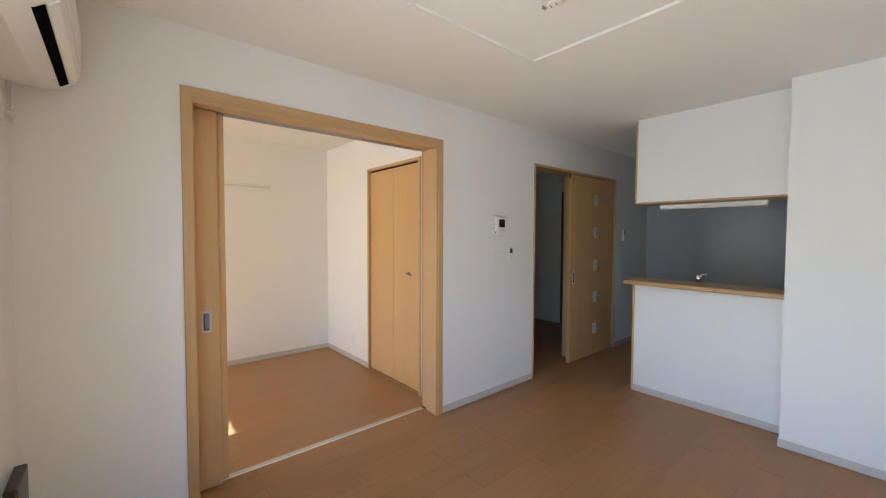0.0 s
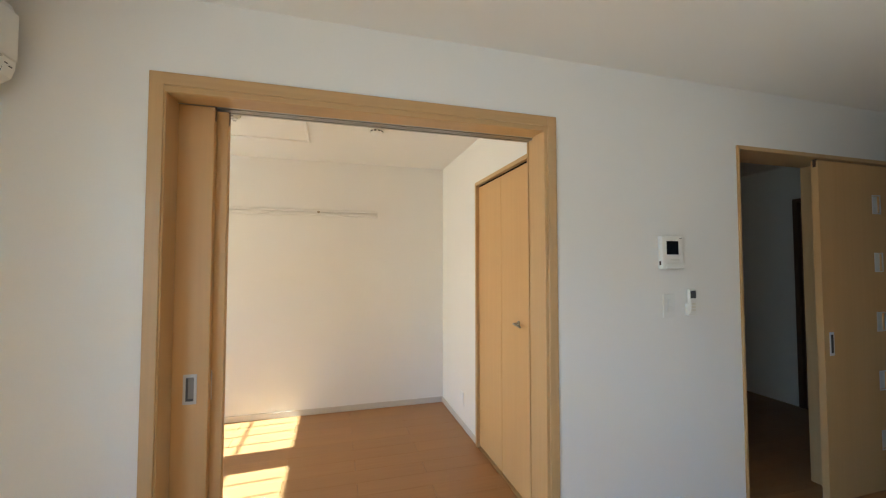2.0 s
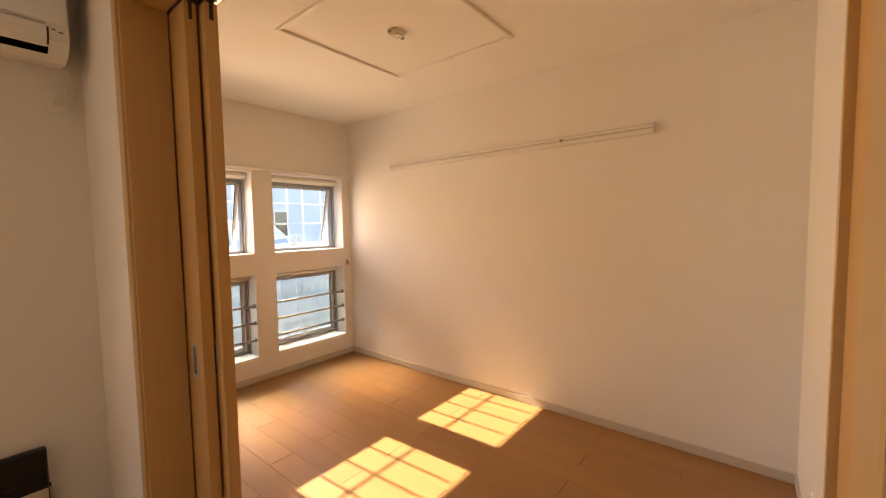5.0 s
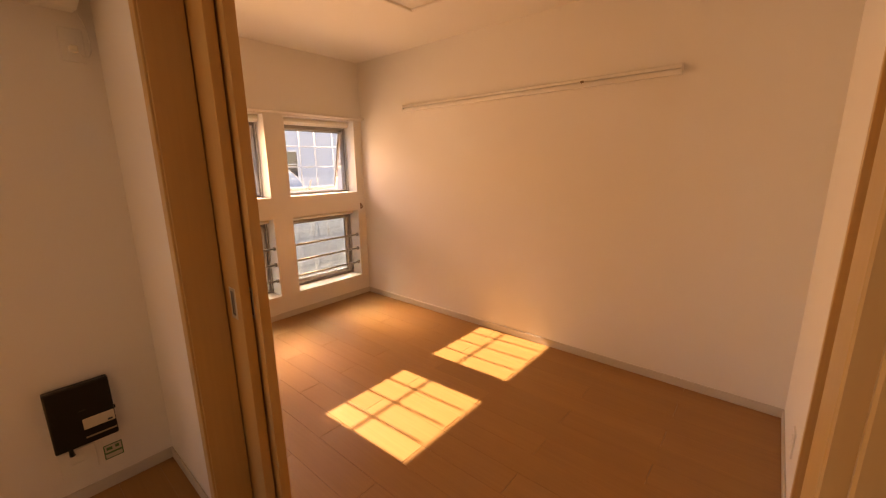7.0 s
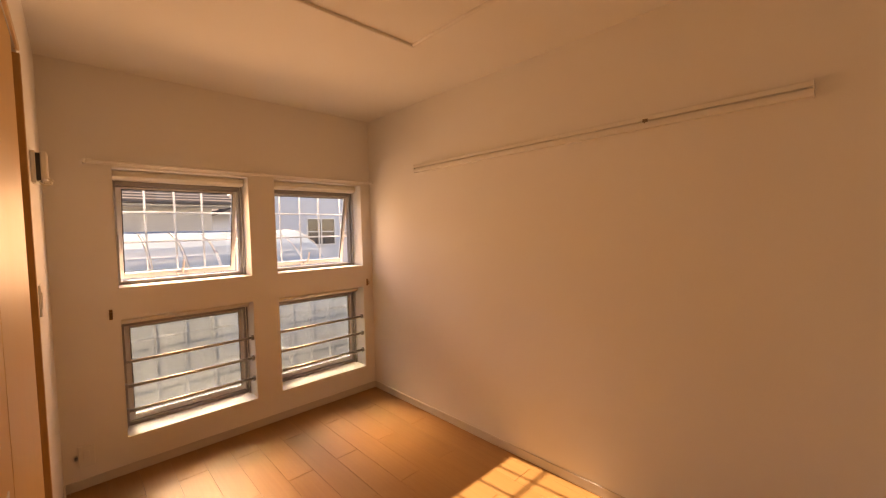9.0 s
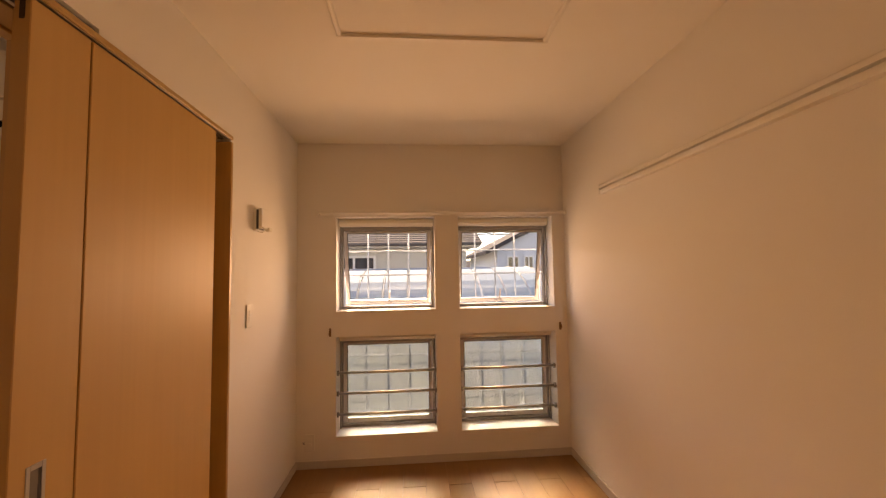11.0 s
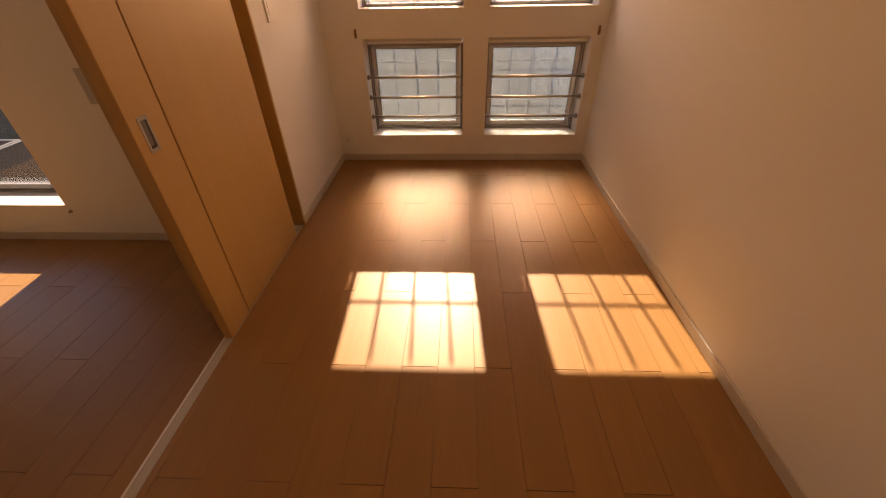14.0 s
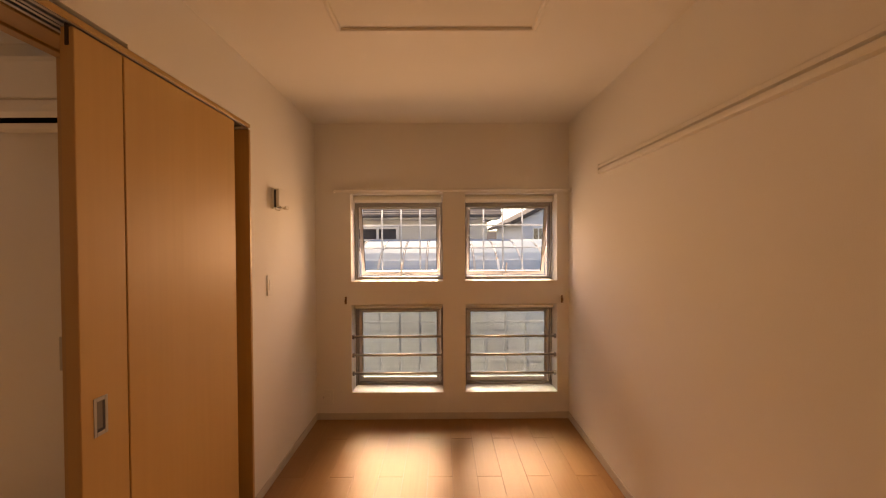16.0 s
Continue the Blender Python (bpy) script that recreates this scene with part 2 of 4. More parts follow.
CABLE_RUBBER = plain("cable_rubber", (0.02, 0.02, 0.02), 0.6)
STICKER_GREEN = plain("sticker_green", (0.10, 0.22, 0.08), 0.5)
PAPER = plain("label_paper", (0.62, 0.58, 0.50), 0.6)


# ---- mesh helpers ----
ORIGIN = {}


def boxes(*specs, bevel=0.0, segments=1):
    """One bmesh of boxes (x0, y0, z0, x1, y1, z1), with softened edges."""
    bm = bmesh.new()
    for x0, y0, z0, x1, y1, z1 in specs:
        lo, hi = (min(x0, x1), min(y0, y1), min(z0, z1)), (max(x0, x1), max(y0, y1), max(z0, z1))
        vs = [bm.verts.new((hi[0] if i & 1 else lo[0], hi[1] if i & 2 else lo[1], hi[2] if i & 4 else lo[2])) for i in range(8)]
        fs = [bm.faces.new([vs[i] for i in f]) for f in
              ((0, 2, 3, 1), (4, 5, 7, 6), (0, 1, 5, 4), (2, 6, 7, 3), (0, 4, 6, 2), (1, 3, 7, 5))]
        if bevel:
            edges = list({e for f in fs for e in f.edges})
            bmesh.ops.bevel(bm, geom=edges, offset=bevel, segments=segments, affect="EDGES", profile=0.5)
    return bm


def rod(a, b, r, n=12, bm=None, r2=None):
    """A round bar from a to b, tapering to r2."""
    bm = bm or bmesh.new()
    a, b = Vector(a), Vector(b)
    q = (b - a).to_track_quat("Z", "Y")
    r2 = r if r2 is None else r2
    ends = []
    for p, rad in ((a, r), (b, r2)):
        ends.append([bm.verts.new(p + q @ Vector((rad * math.cos(k * math.tau / n), rad * math.sin(k * math.tau / n), 0))) for k in range(n)])
    for k in range(n):
        f = bm.faces.new((ends[0][k], ends[0][(k + 1) % n], ends[1][(k + 1) % n], ends[1][k]))
        f.smooth = True
    bm.faces.new(ends[0][::-1])
    bm.faces.new(ends[1])
    return bm


def tube(points, r, n=8):
    """A thin hose through the points."""
    bm = bmesh.new()
    pts = [Vector(p) for p in points]
    rings = []
    for i, p in enumerate(pts):
        d = (pts[min(i + 1, len(pts) - 1)] - pts[max(i - 1, 0)]).normalized()
        q = d.to_track_quat("Z", "Y")
        rings.append([bm.verts.new(p + q @ Vector((r * math.cos(k * math.tau / n), r * math.sin(k * math.tau / n), 0))) for k in range(n)])
    for u, v in zip(rings, rings[1:]):
        for k in range(n):
            f = bm.faces.new((u[k], u[(k + 1) % n], v[(k + 1) % n], v[k]))
            f.smooth = True
    bm.faces.new(rings[0][::-1])
    bm.faces.new(rings[-1])
    return bm


def lathe(profile, centre, axis="z", n=32):
    """A turned shape: profile of (radius, height) round an axis through centre."""
    bm = bmesh.new()
    turn = {"z": Matrix.Identity(3), "x": Matrix(((0, 0, 1), (0, 1, 0), (-1, 0, 0))), "y": Matrix(((1, 0, 0), (0, 0, 1), (0, -1, 0)))}[axis]
    rings = []
    for r, hgt in profile:
        rings.append([bm.verts.new(Vector(centre) + turn @ Vector((r * math.cos(k * math.tau / n), r * math.sin(k * math.tau / n), hgt))) for k in range(n)])
    for u, v in zip(rings, rings[1:]):
        for k in range(n):
            bm.faces.new((u[k], u[(k + 1) % n], v[(k + 1) % n], v[k])).smooth = True
    bm.faces.new(rings[0][::-1])
    bm.faces.new(rings[-1])
    bmesh.ops.recalc_face_normals(bm, faces=bm.faces)
    return bm


def extrude_profile(profile, lo, hi, axis="x", smooth=False):
    """A prism of a closed outline; axis x takes (y, z) pairs, y takes (x, z), z takes (x, y)."""
    bm = bmesh.new()

    def place(p, h):
        return {"x": (h, p[0], p[1]), "y": (p[0], h, p[1]), "z": (p[0], p[1], h)}[axis]

    a, b = [[bm.verts.new(place(p, h)) for p in profile] for h in (lo, hi)]
    k = len(profile)
    for i in range(k):
        bm.faces.new((a[i], a[(i + 1) % k], b[(i + 1) % k], b[i])).smooth = smooth
    bm.faces.new(a[::-1])
    bm.faces.new(b)
    bmesh.ops.recalc_face_normals(bm, faces=bm.faces)
    return bm


def thing(name, at, label, category, group="", kind=""):
    ob = new(name)
    ob.location = at
    ob.empty_display_size = 0.1
    ORIGIN[ob.name] = Vector(at)
    return tagged(ob, label, category, group, kind)


def part(name, bm, material, parent, label=""):
    """Links a bmesh, given in world coordinates, as one mesh under a thing or a part."""
    origin = ORIGIN[parent.name]
    bmesh.ops.translate(bm, verts=bm.verts, vec=-origin)
    me = bpy.data.meshes.new(name)
    bm.to_mesh(me)
    bm.free()
    me.materials.append(material)
    ob = new(name, me)
    ob.parent = parent
    ORIGIN[ob.name] = origin
    return tagged(ob, label)


def solid(name, bm, material, label="", category="", kind="structure"):
    """A single mesh at top level."""
    me = bpy.data.meshes.new(name)
    bm.to_mesh(me)
    bm.free()
    me.materials.append(material)
    ob = new(name, me)
    ORIGIN[ob.name] = Vector((0, 0, 0))
    return tagged(ob, label, category, "", kind)


# ---- structure ----
H = 2.40            # ceiling
E = 2.055           # east wall of the bedroom
N = -3.565          # closet wall of the bedroom
P = -0.207          # partition, living side
LS = -1.26          # south wall of the living room
KB = -7.20          # kitchen back wall
W = -3.70           # west wall of the living room
WIN_X = ((0.285, 1.034), (1.212, 1.962))
LOW_Z, UP_Z = (0.214, 0.938), (1.120, 1.837)
T = 0.25            # outer wall

# south wall of the bedroom with its four openings
(xa, xb), (xc, xd) = WIN_X
(z1, z2), (z3, z4) = LOW_Z, UP_Z
cols = [(P, xa), (xb, xc), (xd, E + 0.12)]
solid("wall_south", boxes(*[(x0, 0, -0.3, x1, T, H + 0.3) for x0, x1 in cols],
                          *[(x0, 0, q0, x1, T, q1) for x0, x1 in WIN_X for q0, q1 in ((-0.3, z1), (z2, z3), (z4, H + 0.3))]), WALLPAPER)
solid("wall_east", boxes((E, KB, -0.3, E + 0.12, 0, H + 0.3)), WALLPAPER)
# partition: thick by the window, thin where the doors are parked, then beyond the opening
solid("wall_partition", boxes((P, -1.07, 0, 0, 0, H), (P, -1.857, 0, -0.10, -1.07, H), (-0.10, -1.857, 2.075, 0, -1.07, H),
                              (P, -3.46, 2.09, 0, -1.857, H), (P, -4.64, 0, 0, -3.46, H),
                              (P, -6.27, 2.065, 0, -4.64, H), (-0.155, -6.27, 0, 0, -5.535, 2.065), (P, KB, 0, 0, -6.27, H)), WALLPAPER)
# closet wall of the bedroom, closet and hall behind it
solid("wall_north", boxes((1.04, N - 0.1, 0, E, N, H), (0, N - 0.1, 0, 0.17, N, H), (0.17, N - 0.1, 2.04, 1.04, N, H)), WALLPAPER)
solid("wall_closet_back", boxes((0, -4.36, 0, E, -4.26, H)), WALLPAPER)
solid("wall_hall", boxes((0, -7.02, 0, 0.14, -6.92, H), (0.14, -7.02, 2.04, 0.94, -6.92, H), (0.94, -7.02, 0, E, -6.92, H)), WALLPAPER)
# living room
lw0, lw1, lz0, lz1 = -3.0, -1.325, 0.24, 2.05
solid("wall_living_south", boxes((lw1, LS, -0.3, P, LS + 0.16, H + 0.3), (W - 0.12, LS, -0.3, lw0, LS + 0.16, H + 0.3),
                                 (lw0, LS, -0.3, lw1, LS + 0.16, lz0), (lw0, LS, lz1, lw1, LS + 0.16, H + 0.3)), WALLPAPER)
solid("wall_wing_outside", boxes((P - 0.06, LS + 0.16, -0.3, P, T, H + 0.3)), WHITE_SIDING)
solid("wall_west", boxes((W - 0.12, KB, -0.3, W, LS, H + 0.3)), WALLPAPER)
solid("wall_kitchen_back", boxes((W - 0.12, KB - 0.12, -0.3, E + 0.12, KB, H + 0.3)), KITCHEN_PANEL)
solid("wall_column", boxes((W, -5.6, 0, -2.002, -4.894, H)), WALLPAPER)
solid("wall_kitchen_low", boxes((-2.002, -5.232, 0, -0.96, -5.112, 0.962)), WALLPAPER)
solid("wall_kitchen_high", boxes((-2.002, -5.45, 1.68, -0.96, -5.112, H)), WALLPAPER)
solid("ceiling", boxes((W - 0.12, KB, H, E + 0.12, LS, H + 0.15), (P, LS, H, E + 0.12, T, H + 0.15)), CEILING_PAPER)
# unseen roof; its deep overhang is added to cut the living room's sun short
solid("unseen_roof_slab", boxes((W - 0.6, KB - 0.6, H + 0.3, E + 0.6, LS + 1.85, H + 0.42), (P, LS + 1.85, H + 0.3, E + 0.6, T + 0.28, H + 0.42)), ROOF_TILE)

# baseboards
bb = 0.055
solid("baseboard", boxes((0, -0.008, 0, E, 0, bb), (E - 0.008, N, 0, E, -0.008, bb), (1.06, N, 0, E - 0.008, N + 0.008, bb),
                         (0, -1.05, 0, 0.008, -0.008, bb), (P - 0.008, -1.825, 0, P, LS, bb), (P - 0.008, -4.625, 0, P, -3.49, bb),
                         (P - 0.008, KB, 0, P, -6.285, bb), (W, LS - 0.008, 0, P - 0.008, LS, bb),
                         (-2.002, -5.112, 0, -0.965, -5.104, bb), (-2.002, -5.112, 0, -1.994, -4.894, bb),
                         (W, -4.894, 0, -1.994, -4.886, bb), (W, -4.886, 0, W + 0.008, LS - 0.008, bb), bevel=0.002), BASEBOARD)

# trim of the kitchen hatch
solid("trim_kitchen", boxes((-0.960, -5.45, 1.668, -0.947, -5.104, H), (-2.002, -5.45, 1.666, -0.960, -5.104, 1.680),
                            (-0.960, -5.232, 0, -0.942, -5.104, 0.962), bevel=0.002), CASING_WOOD)


# ---- sliding door opening between the rooms ----
def casing_set():
    st = thing("door_opening", (P, -2.65, 0), "beech casing round the wide opening between two rooms", "door frame", kind="structure")
    # each jamb: face board, stepped bead and lining
    part("jamb", boxes((P - 0.014, -1.873, 0, P + 0.004, -1.826, 2.109), (P - 0.006, -1.878, 0, -0.088, -1.860, 2.045), bevel=0.002), CASING_WOOD, st)
    part("jamb", boxes((P - 0.014, -3.487, 0, P + 0.004, -3.441, 2.109), (P - 0.006, -3.47, 0, P + 0.03, -3.425, 2.055),
                       (P + 0.03, -3.47, 0, -0.088, -3.432, 2.055), (-0.088, -3.47, 0, 0.005, -3.456, 2.062), bevel=0.002), CASING_WOOD, st)
    part("edge_bead", boxes((-0.006, -3.458, 0, 0.004, -3.450, 2.060), bevel=0.001), CASING_WOOD, st)
    part("lintel", boxes((P - 0.014, -3.441, 2.062, P + 0.004, -1.868, 2.109), (P - 0.008, -3.446, 2.038, P + 0.03, -1.864, 2.09),
                         (P + 0.03, -3.446, 2.046, -0.09, -1.864, 2.09), bevel=0.002), LINTEL_WOOD, st)
    part("bedroom_lintel", boxes((-0.006, -3.462, 2.052, 0.007, -1.060, 2.071), bevel=0.002), LINTEL_WOOD, st)
    part("bedroom_edge", boxes((-0.10, -1.08, 0, 0.008, -1.062, 2.04), bevel=0.002), CASING_WOOD, st)
    part("pocket_lining", boxes((-0.10, -1.858, 0, -0.094, -1.08, 2.04)), CASING_WOOD, st)
    for x in (-0.064, -0.020):
        part("ceiling_track", boxes((x - 0.019, -3.455, 2.050, x - 0.007, -1.09, 2.072), (x + 0.007, -3.455, 2.050, x + 0.019, -1.09, 2.072),
                                    (x - 0.019, -3.455, 2.070, x + 0.019, -1.09, 2.074)), ALUMINIUM, st, "grey aluminium track")
    part("floor_track", boxes((-0.050, -3.43, -0.004, -0.004, -1.09, 0.0012)), TRACK_VINYL, st, "worn grey metal floor strip")
    part("threshold_bead", boxes((-0.049, -3.43, 0.001, -0.040, -1.09, 0.0038), bevel=0.001), WHITE_PAINT, st)
    return st


casing_set()


def sliding_panel(x0, x1, y_end, width, groove_side, label):
    """A flush sliding door with a groove, a cup pull on both faces and brown top guides."""
    d = thing("sliding_door", ((x0 + x1) / 2, y_end + width / 2, 0), label, "sliding door", "sliding doors between rooms")
    z0, z1 = 0.006, 2.046
    g = y_end + 0.170
    body = boxes((x0, y_end, z0, x1, g - 0.0026, z1), (x0, g + 0.0026, z0, x1, y_end + width, z1), bevel=0.002)
    core = boxes((x0 + 0.006, g - 0.003, z0 + 0.002, x1 - 0.006, g + 0.003, z1 - 0.002))
    leaf = part("door_leaf", body, PANEL_WOOD, d)
    part("groove", core, DARK_BRACKET, d)
    yc, zc = y_end + 0.064, 0.920
    for side, x in ((-1, x0), (1, x1)):
        ring = boxes((x - 0.002, yc - 0.024, zc - 0.058, x + 0.002, yc - 0.014, zc + 0.058), (x - 0.002, yc + 0.014, zc - 0.058, x + 0.002, yc + 0.024, zc + 0.058),
                     (x - 0.002, yc - 0.014, zc + 0.046, x + 0.002, yc + 0.014, zc + 0.058), (x - 0.002, yc - 0.014, zc - 0.058, x + 0.002, yc + 0.014, zc - 0.046), bevel=0.0008)
        pull = part("cup_pull", ring, PULL_METAL, d, "pale metal recessed door pull")
        # almost flush cup; its darker grey paints the recess's shade
        part("pull_cup", boxes((x - 0.0008, yc - 0.014, zc - 0.046, x + 0.0008, yc + 0.014, zc + 0.046)), CUP_SHADE_METAL, pull)
        # dark L-shaped strip painting the shadow inside the cup
        part("cup_shade", boxes((x - 0.0012, yc + 0.006, zc - 0.044, x + 0.0012, yc + 0.014, zc + 0.044), (x - 0.0012, yc - 0.012, zc - 0.046, x + 0.0012, yc + 0.006, zc - 0.036)), DARK_GREY, pull)
    part("guide", boxes((x0 + 0.010, y_end - 0.002, z1 - 0.055, x1 - 0.010, y_end + 0.012, z1 + 0.012), bevel=0.004), DARK_BRACKET, d, "brown plastic top guide")
    return d


sliding_panel(-0.083, -0.048, -2.002, 0.84, 1, "beech-faced sliding door parked in its pocket")
sliding_panel(-0.040, -0.003, -2.043, 0.84, 1, "beech-faced grooved sliding door pushed open")


# ---- closet ----
def closet():
    c = thing("closet", (0.6, N, 0), "beech bifold closet doors, shut, in a beech frame", "closet")
    y = N
    part("frame_side", boxes((1.025, y - 0.09, 0, 1.052, y + 0.018, 2.052), bevel=0.002), CASING_WOOD, c)
    part("frame_side", boxes((0.160, y - 0.09, 0, 0.187, y + 0.018, 2.052), bevel=0.002), CASING_WOOD, c)
    part("frame_top", boxes((0.187, y - 0.09, 2.026, 1.025, y + 0.018, 2.052), bevel=0.002), CASING_WOOD, c)
    # black strip filling the gap over the doors, standing for its shade
    part("head_gap_shade", boxes((0.187, y - 0.05, 2.014, 1.025, y - 0.012, 2.026)), SHADE_BLACK, c)
    for x0, x1 in ((0.190, 0.605), (0.609, 1.022)):
        part("bifold_door", boxes((x0, y - 0.038, 0.018, x1, y - 0.006, 2.012), bevel=0.0025), PANEL_WOOD, c)
    # dark strip laid under the doors for the shade in that gap
    part("floor_gap_shade", boxes((0.187, y - 0.08, 0.0, 1.025, y - 0.03, 0.002)), DARK_GREY, c)
    hz, yy = 1.045, y - 0.006
    bm = tube([(0.350, yy + 0.006, hz), (0.350, yy + 0.034, hz), (0.340, yy + 0.042, hz), (0.300, yy + 0.042, hz - 0.003), (0.260, yy + 0.038, hz - 0.008)], 0.0062, 10)
    h = part("handle", bm, NICKEL, c, "satin metal lever handle")
    part("rose", lathe([(0.016, 0), (0.016, 0.004), (0.013, 0.007)], (0.350, yy, hz), "y", 20), NICKEL, h)
    return c


closet()


# ---- windows of the bedroom ----
def awning_window(name, x0, x1, z0, z1, tilt, pane_material, label):
    """A top-hung window in a deep reveal: grey frame, screen box at the head, sash with latch, pull cord."""
    w = thing(name, ((x0 + x1) / 2, 0.12, z0), label, "window", kind="structure")
    e, y0, y1 = 0.003, 0.165, 0.225
    head = 0.058 if tilt > 5 else 0.045
    part("reveal_lining", boxes((x0 + 0.001, 0.0005, z0 - 0.0, x0 + e, T, z1), (x1 - e, 0.0005, z0, x1 - 0.001, T, z1),
                                (x0 + e, 0.0005, z1 - e, x1 - e, T, z1 - 0.001)), WHITE_PAINT, w)
    part("window_sill", boxes((x0 + 0.001, -0.004, z0 - 0.002, x1 - 0.001, T, z0 + 0.006), bevel=0.002), WHITE_PAINT, w)
    a, b, c, d = x0 + e, x1 - e, z0 + 0.006, z1 - e
    part("screen_box", extrude_profile([(y0 - 0.080, d - 0.004), (y0 - 0.087, d - 0.02), (y0 - 0.087, d - head + 0.02), (y0 - 0.070, d - head), (y1, d - head), (y1, d - 0.004)], a + 0.006, b - 0.006, "x"),
         CREAM_PLASTIC, w, "cream roller-screen box")
    f = 0.022
    zt = d - head
    for q in ((a, y0, c, a + f, y1, zt), (b - f, y0, c, b, y1, zt), (a + f, y0, zt - f - 0.006, b - f, y1, zt), (a + f, y0, c, b - f, y1, c + 0.022)):
        part("window_frame", boxes(q, bevel=0.002), FRAME_METAL, w)
    for x in (a + 0.004, b - 0.012):
        part("screen_rail", boxes((x, y0 - 0.03, c, x + 0.008, y0 - 0.004, zt), bevel=0.001), FRAME_METAL, w)
    # sash, turned about its top edge
    sa, sb, st, sz = a + f + 0.002, b - f - 0.002, zt - f - 0.008, c + (0.012 if tilt > 5 else 0.024)
    s, yd = 0.027, 0.200
    turn = Matrix.Translation((0, yd, st)) @ Matrix.Rotation(radians(tilt), 4, "X") @ Matrix.Translation((0, -yd, -st))

    def turned(bm):
        bmesh.ops.transform(bm, matrix=turn, verts=bm.verts)
        return bm

    sash = part("sash", turned(boxes((sa, yd - 0.014, sz, sa + s, yd + 0.014, st), (sb - s, yd - 0.014, sz, sb, yd + 0.014, st),
                                     (sa + s, yd - 0.014, st - 0.014, sb - s, yd + 0.014, st), (sa + s, yd - 0.014, sz, sb - s, yd + 0.014, sz + s + 0.006), bevel=0.002)),
                SASH_METAL, w, "silver aluminium sash")
    pane = part("pane", turned(boxes((sa + s - 0.004, yd - 0.003, sz + s, sb - s + 0.004, yd + 0.003, st - 0.012))), pane_material, sash)
    part("gasket", turned(boxes((sa + s, yd - 0.016, sz + s + 0.006, sa + s + 0.004, yd - 0.010, st - 0.014), (sb - s - 0.004, yd - 0.016, sz + s + 0.006, sb - s, yd - 0.010, st - 0.014),
                                (sa + s, yd - 0.016, st - 0.018, sb - s, yd - 0.010, st - 0.014))), CABLE_RUBBER, sash)
    xm = (sa + sb) / 2
    latch = part("latch", turned(boxes((xm - 0.035, yd - 0.030, sz + 0.004, xm + 0.035, yd - 0.014, sz + 0.022), bevel=0.004)), SASH_METAL, sash)
    part("latch_lever", turned(rod((xm + 0.004, yd - 0.026, sz + 0.014), (xm + 0.008, yd - 0.040, sz + 0.115 if tilt > 5 else sz + 0.02), 0.0075, 10)), WHITE_PAINT, latch)
    if tilt > 5:
        for x in (sa + 0.006, sb - 0.006):
            foot = turn @ Vector((x, yd, sz + 0.16))
            part("stay_arm", rod((x, y0 + 0.045, st - 0.30), foot, 0.005, 8), SASH_METAL, w)
    for x in (b - 0.020,):
        cord = [(x, y0 - 0.045, d - head + 0.02), (x + 0.003, y0 - 0.05, z0 + 0.30), (x - 0.010, y0 - 0.05, z0 + 0.10), (x - 0.004, y0 - 0.05, z0 + 0.055), (x + 0.008, y0 - 0.05, z0 + 0.075), (x + 0.009, y0 - 0.048, z0 + 0.32)]
        part("pull_cord", tube(cord, 0.0022, 6), WHITE_PLASTIC, w)
    return w


awning_window("window_1", xa, xb, z3, z4, 13, GLASS, "top-hung aluminium window standing open, clear glass")
awning_window("window_2", xc, xd, z3, z4, 13, GLASS, "top-hung aluminium window standing open, clear glass")
awning_window("window_3", xa, xb, z1, z2, 0.6, FROSTED, "closed low window with obscure glass")
awning_window("window_4", xc, xd, z1, z2, 0.6, FROSTED, "closed low window with obscure glass")


def guard_rail(x0, x1):
    g = thing("window_guard", ((x0 + x1) / 2, 0.03, 0.37), "three grey steel guard bars across low window", "guard rail", "window guards")
    for z in (0.362, 0.514, 0.665):
        bar = part("guard_bar", rod((x0 + 0.004, 0.035, z), (x1 - 0.004, 0.035, z), 0.0095, 14), GUARD_STEEL, g)
        for x, s in ((x0 + 0.003, 1), (x1 - 0.003, -1)):
            part("socket", rod((x, 0.035, z), (x + s * 0.014, 0.035, z), 0.019, 14), FRAME_METAL, bar)
    return g


for x0, x1 in WIN_X:
    guard_rail(x0, x1)


def outer_grille(x0, x1, z0, z1, y, bars, rungs):
    """White security grille outside a window."""
    g = thing("window_grille", ((x0 + x1) / 2, y, z0), "white painted metal grille outside window", "window grille", "window grilles")
    for x in bars:
        part("upright", rod((x, y, z0), (x, y, z1), 0.0072, 10), GRILLE_PAINT, g)
    for z in rungs:
        part("rung", rod((x0, y - 0.006, z), (x1, y - 0.006, z), 0.0075, 10), GRILLE_PAINT, g)
    for x in (x0, x1):
        for z in (rungs[0], rungs[-1]):
            part("bracket", rod((x, T, z), (x, y, z), 0.008, 8), GRILLE_PAINT, g)
        part("upright", rod((x, y, z0), (x, y, z1), 0.0058, 10), GRILLE_PAINT, g)
    return g


for (x0, x1), bars in zip(WIN_X, ((0.478, 0.652, 0.826), (1.409, 1.586, 1.763))):
    outer_grille(x0 + 0.01, x1 + 0.02, 1.02, 1.86, 0.42, bars, (1.39, 1.595))
    outer_grille(x0 + 0.01, x1 + 0.02, 0.14, 0.98, 0.29, bars, (0.45, 0.735))


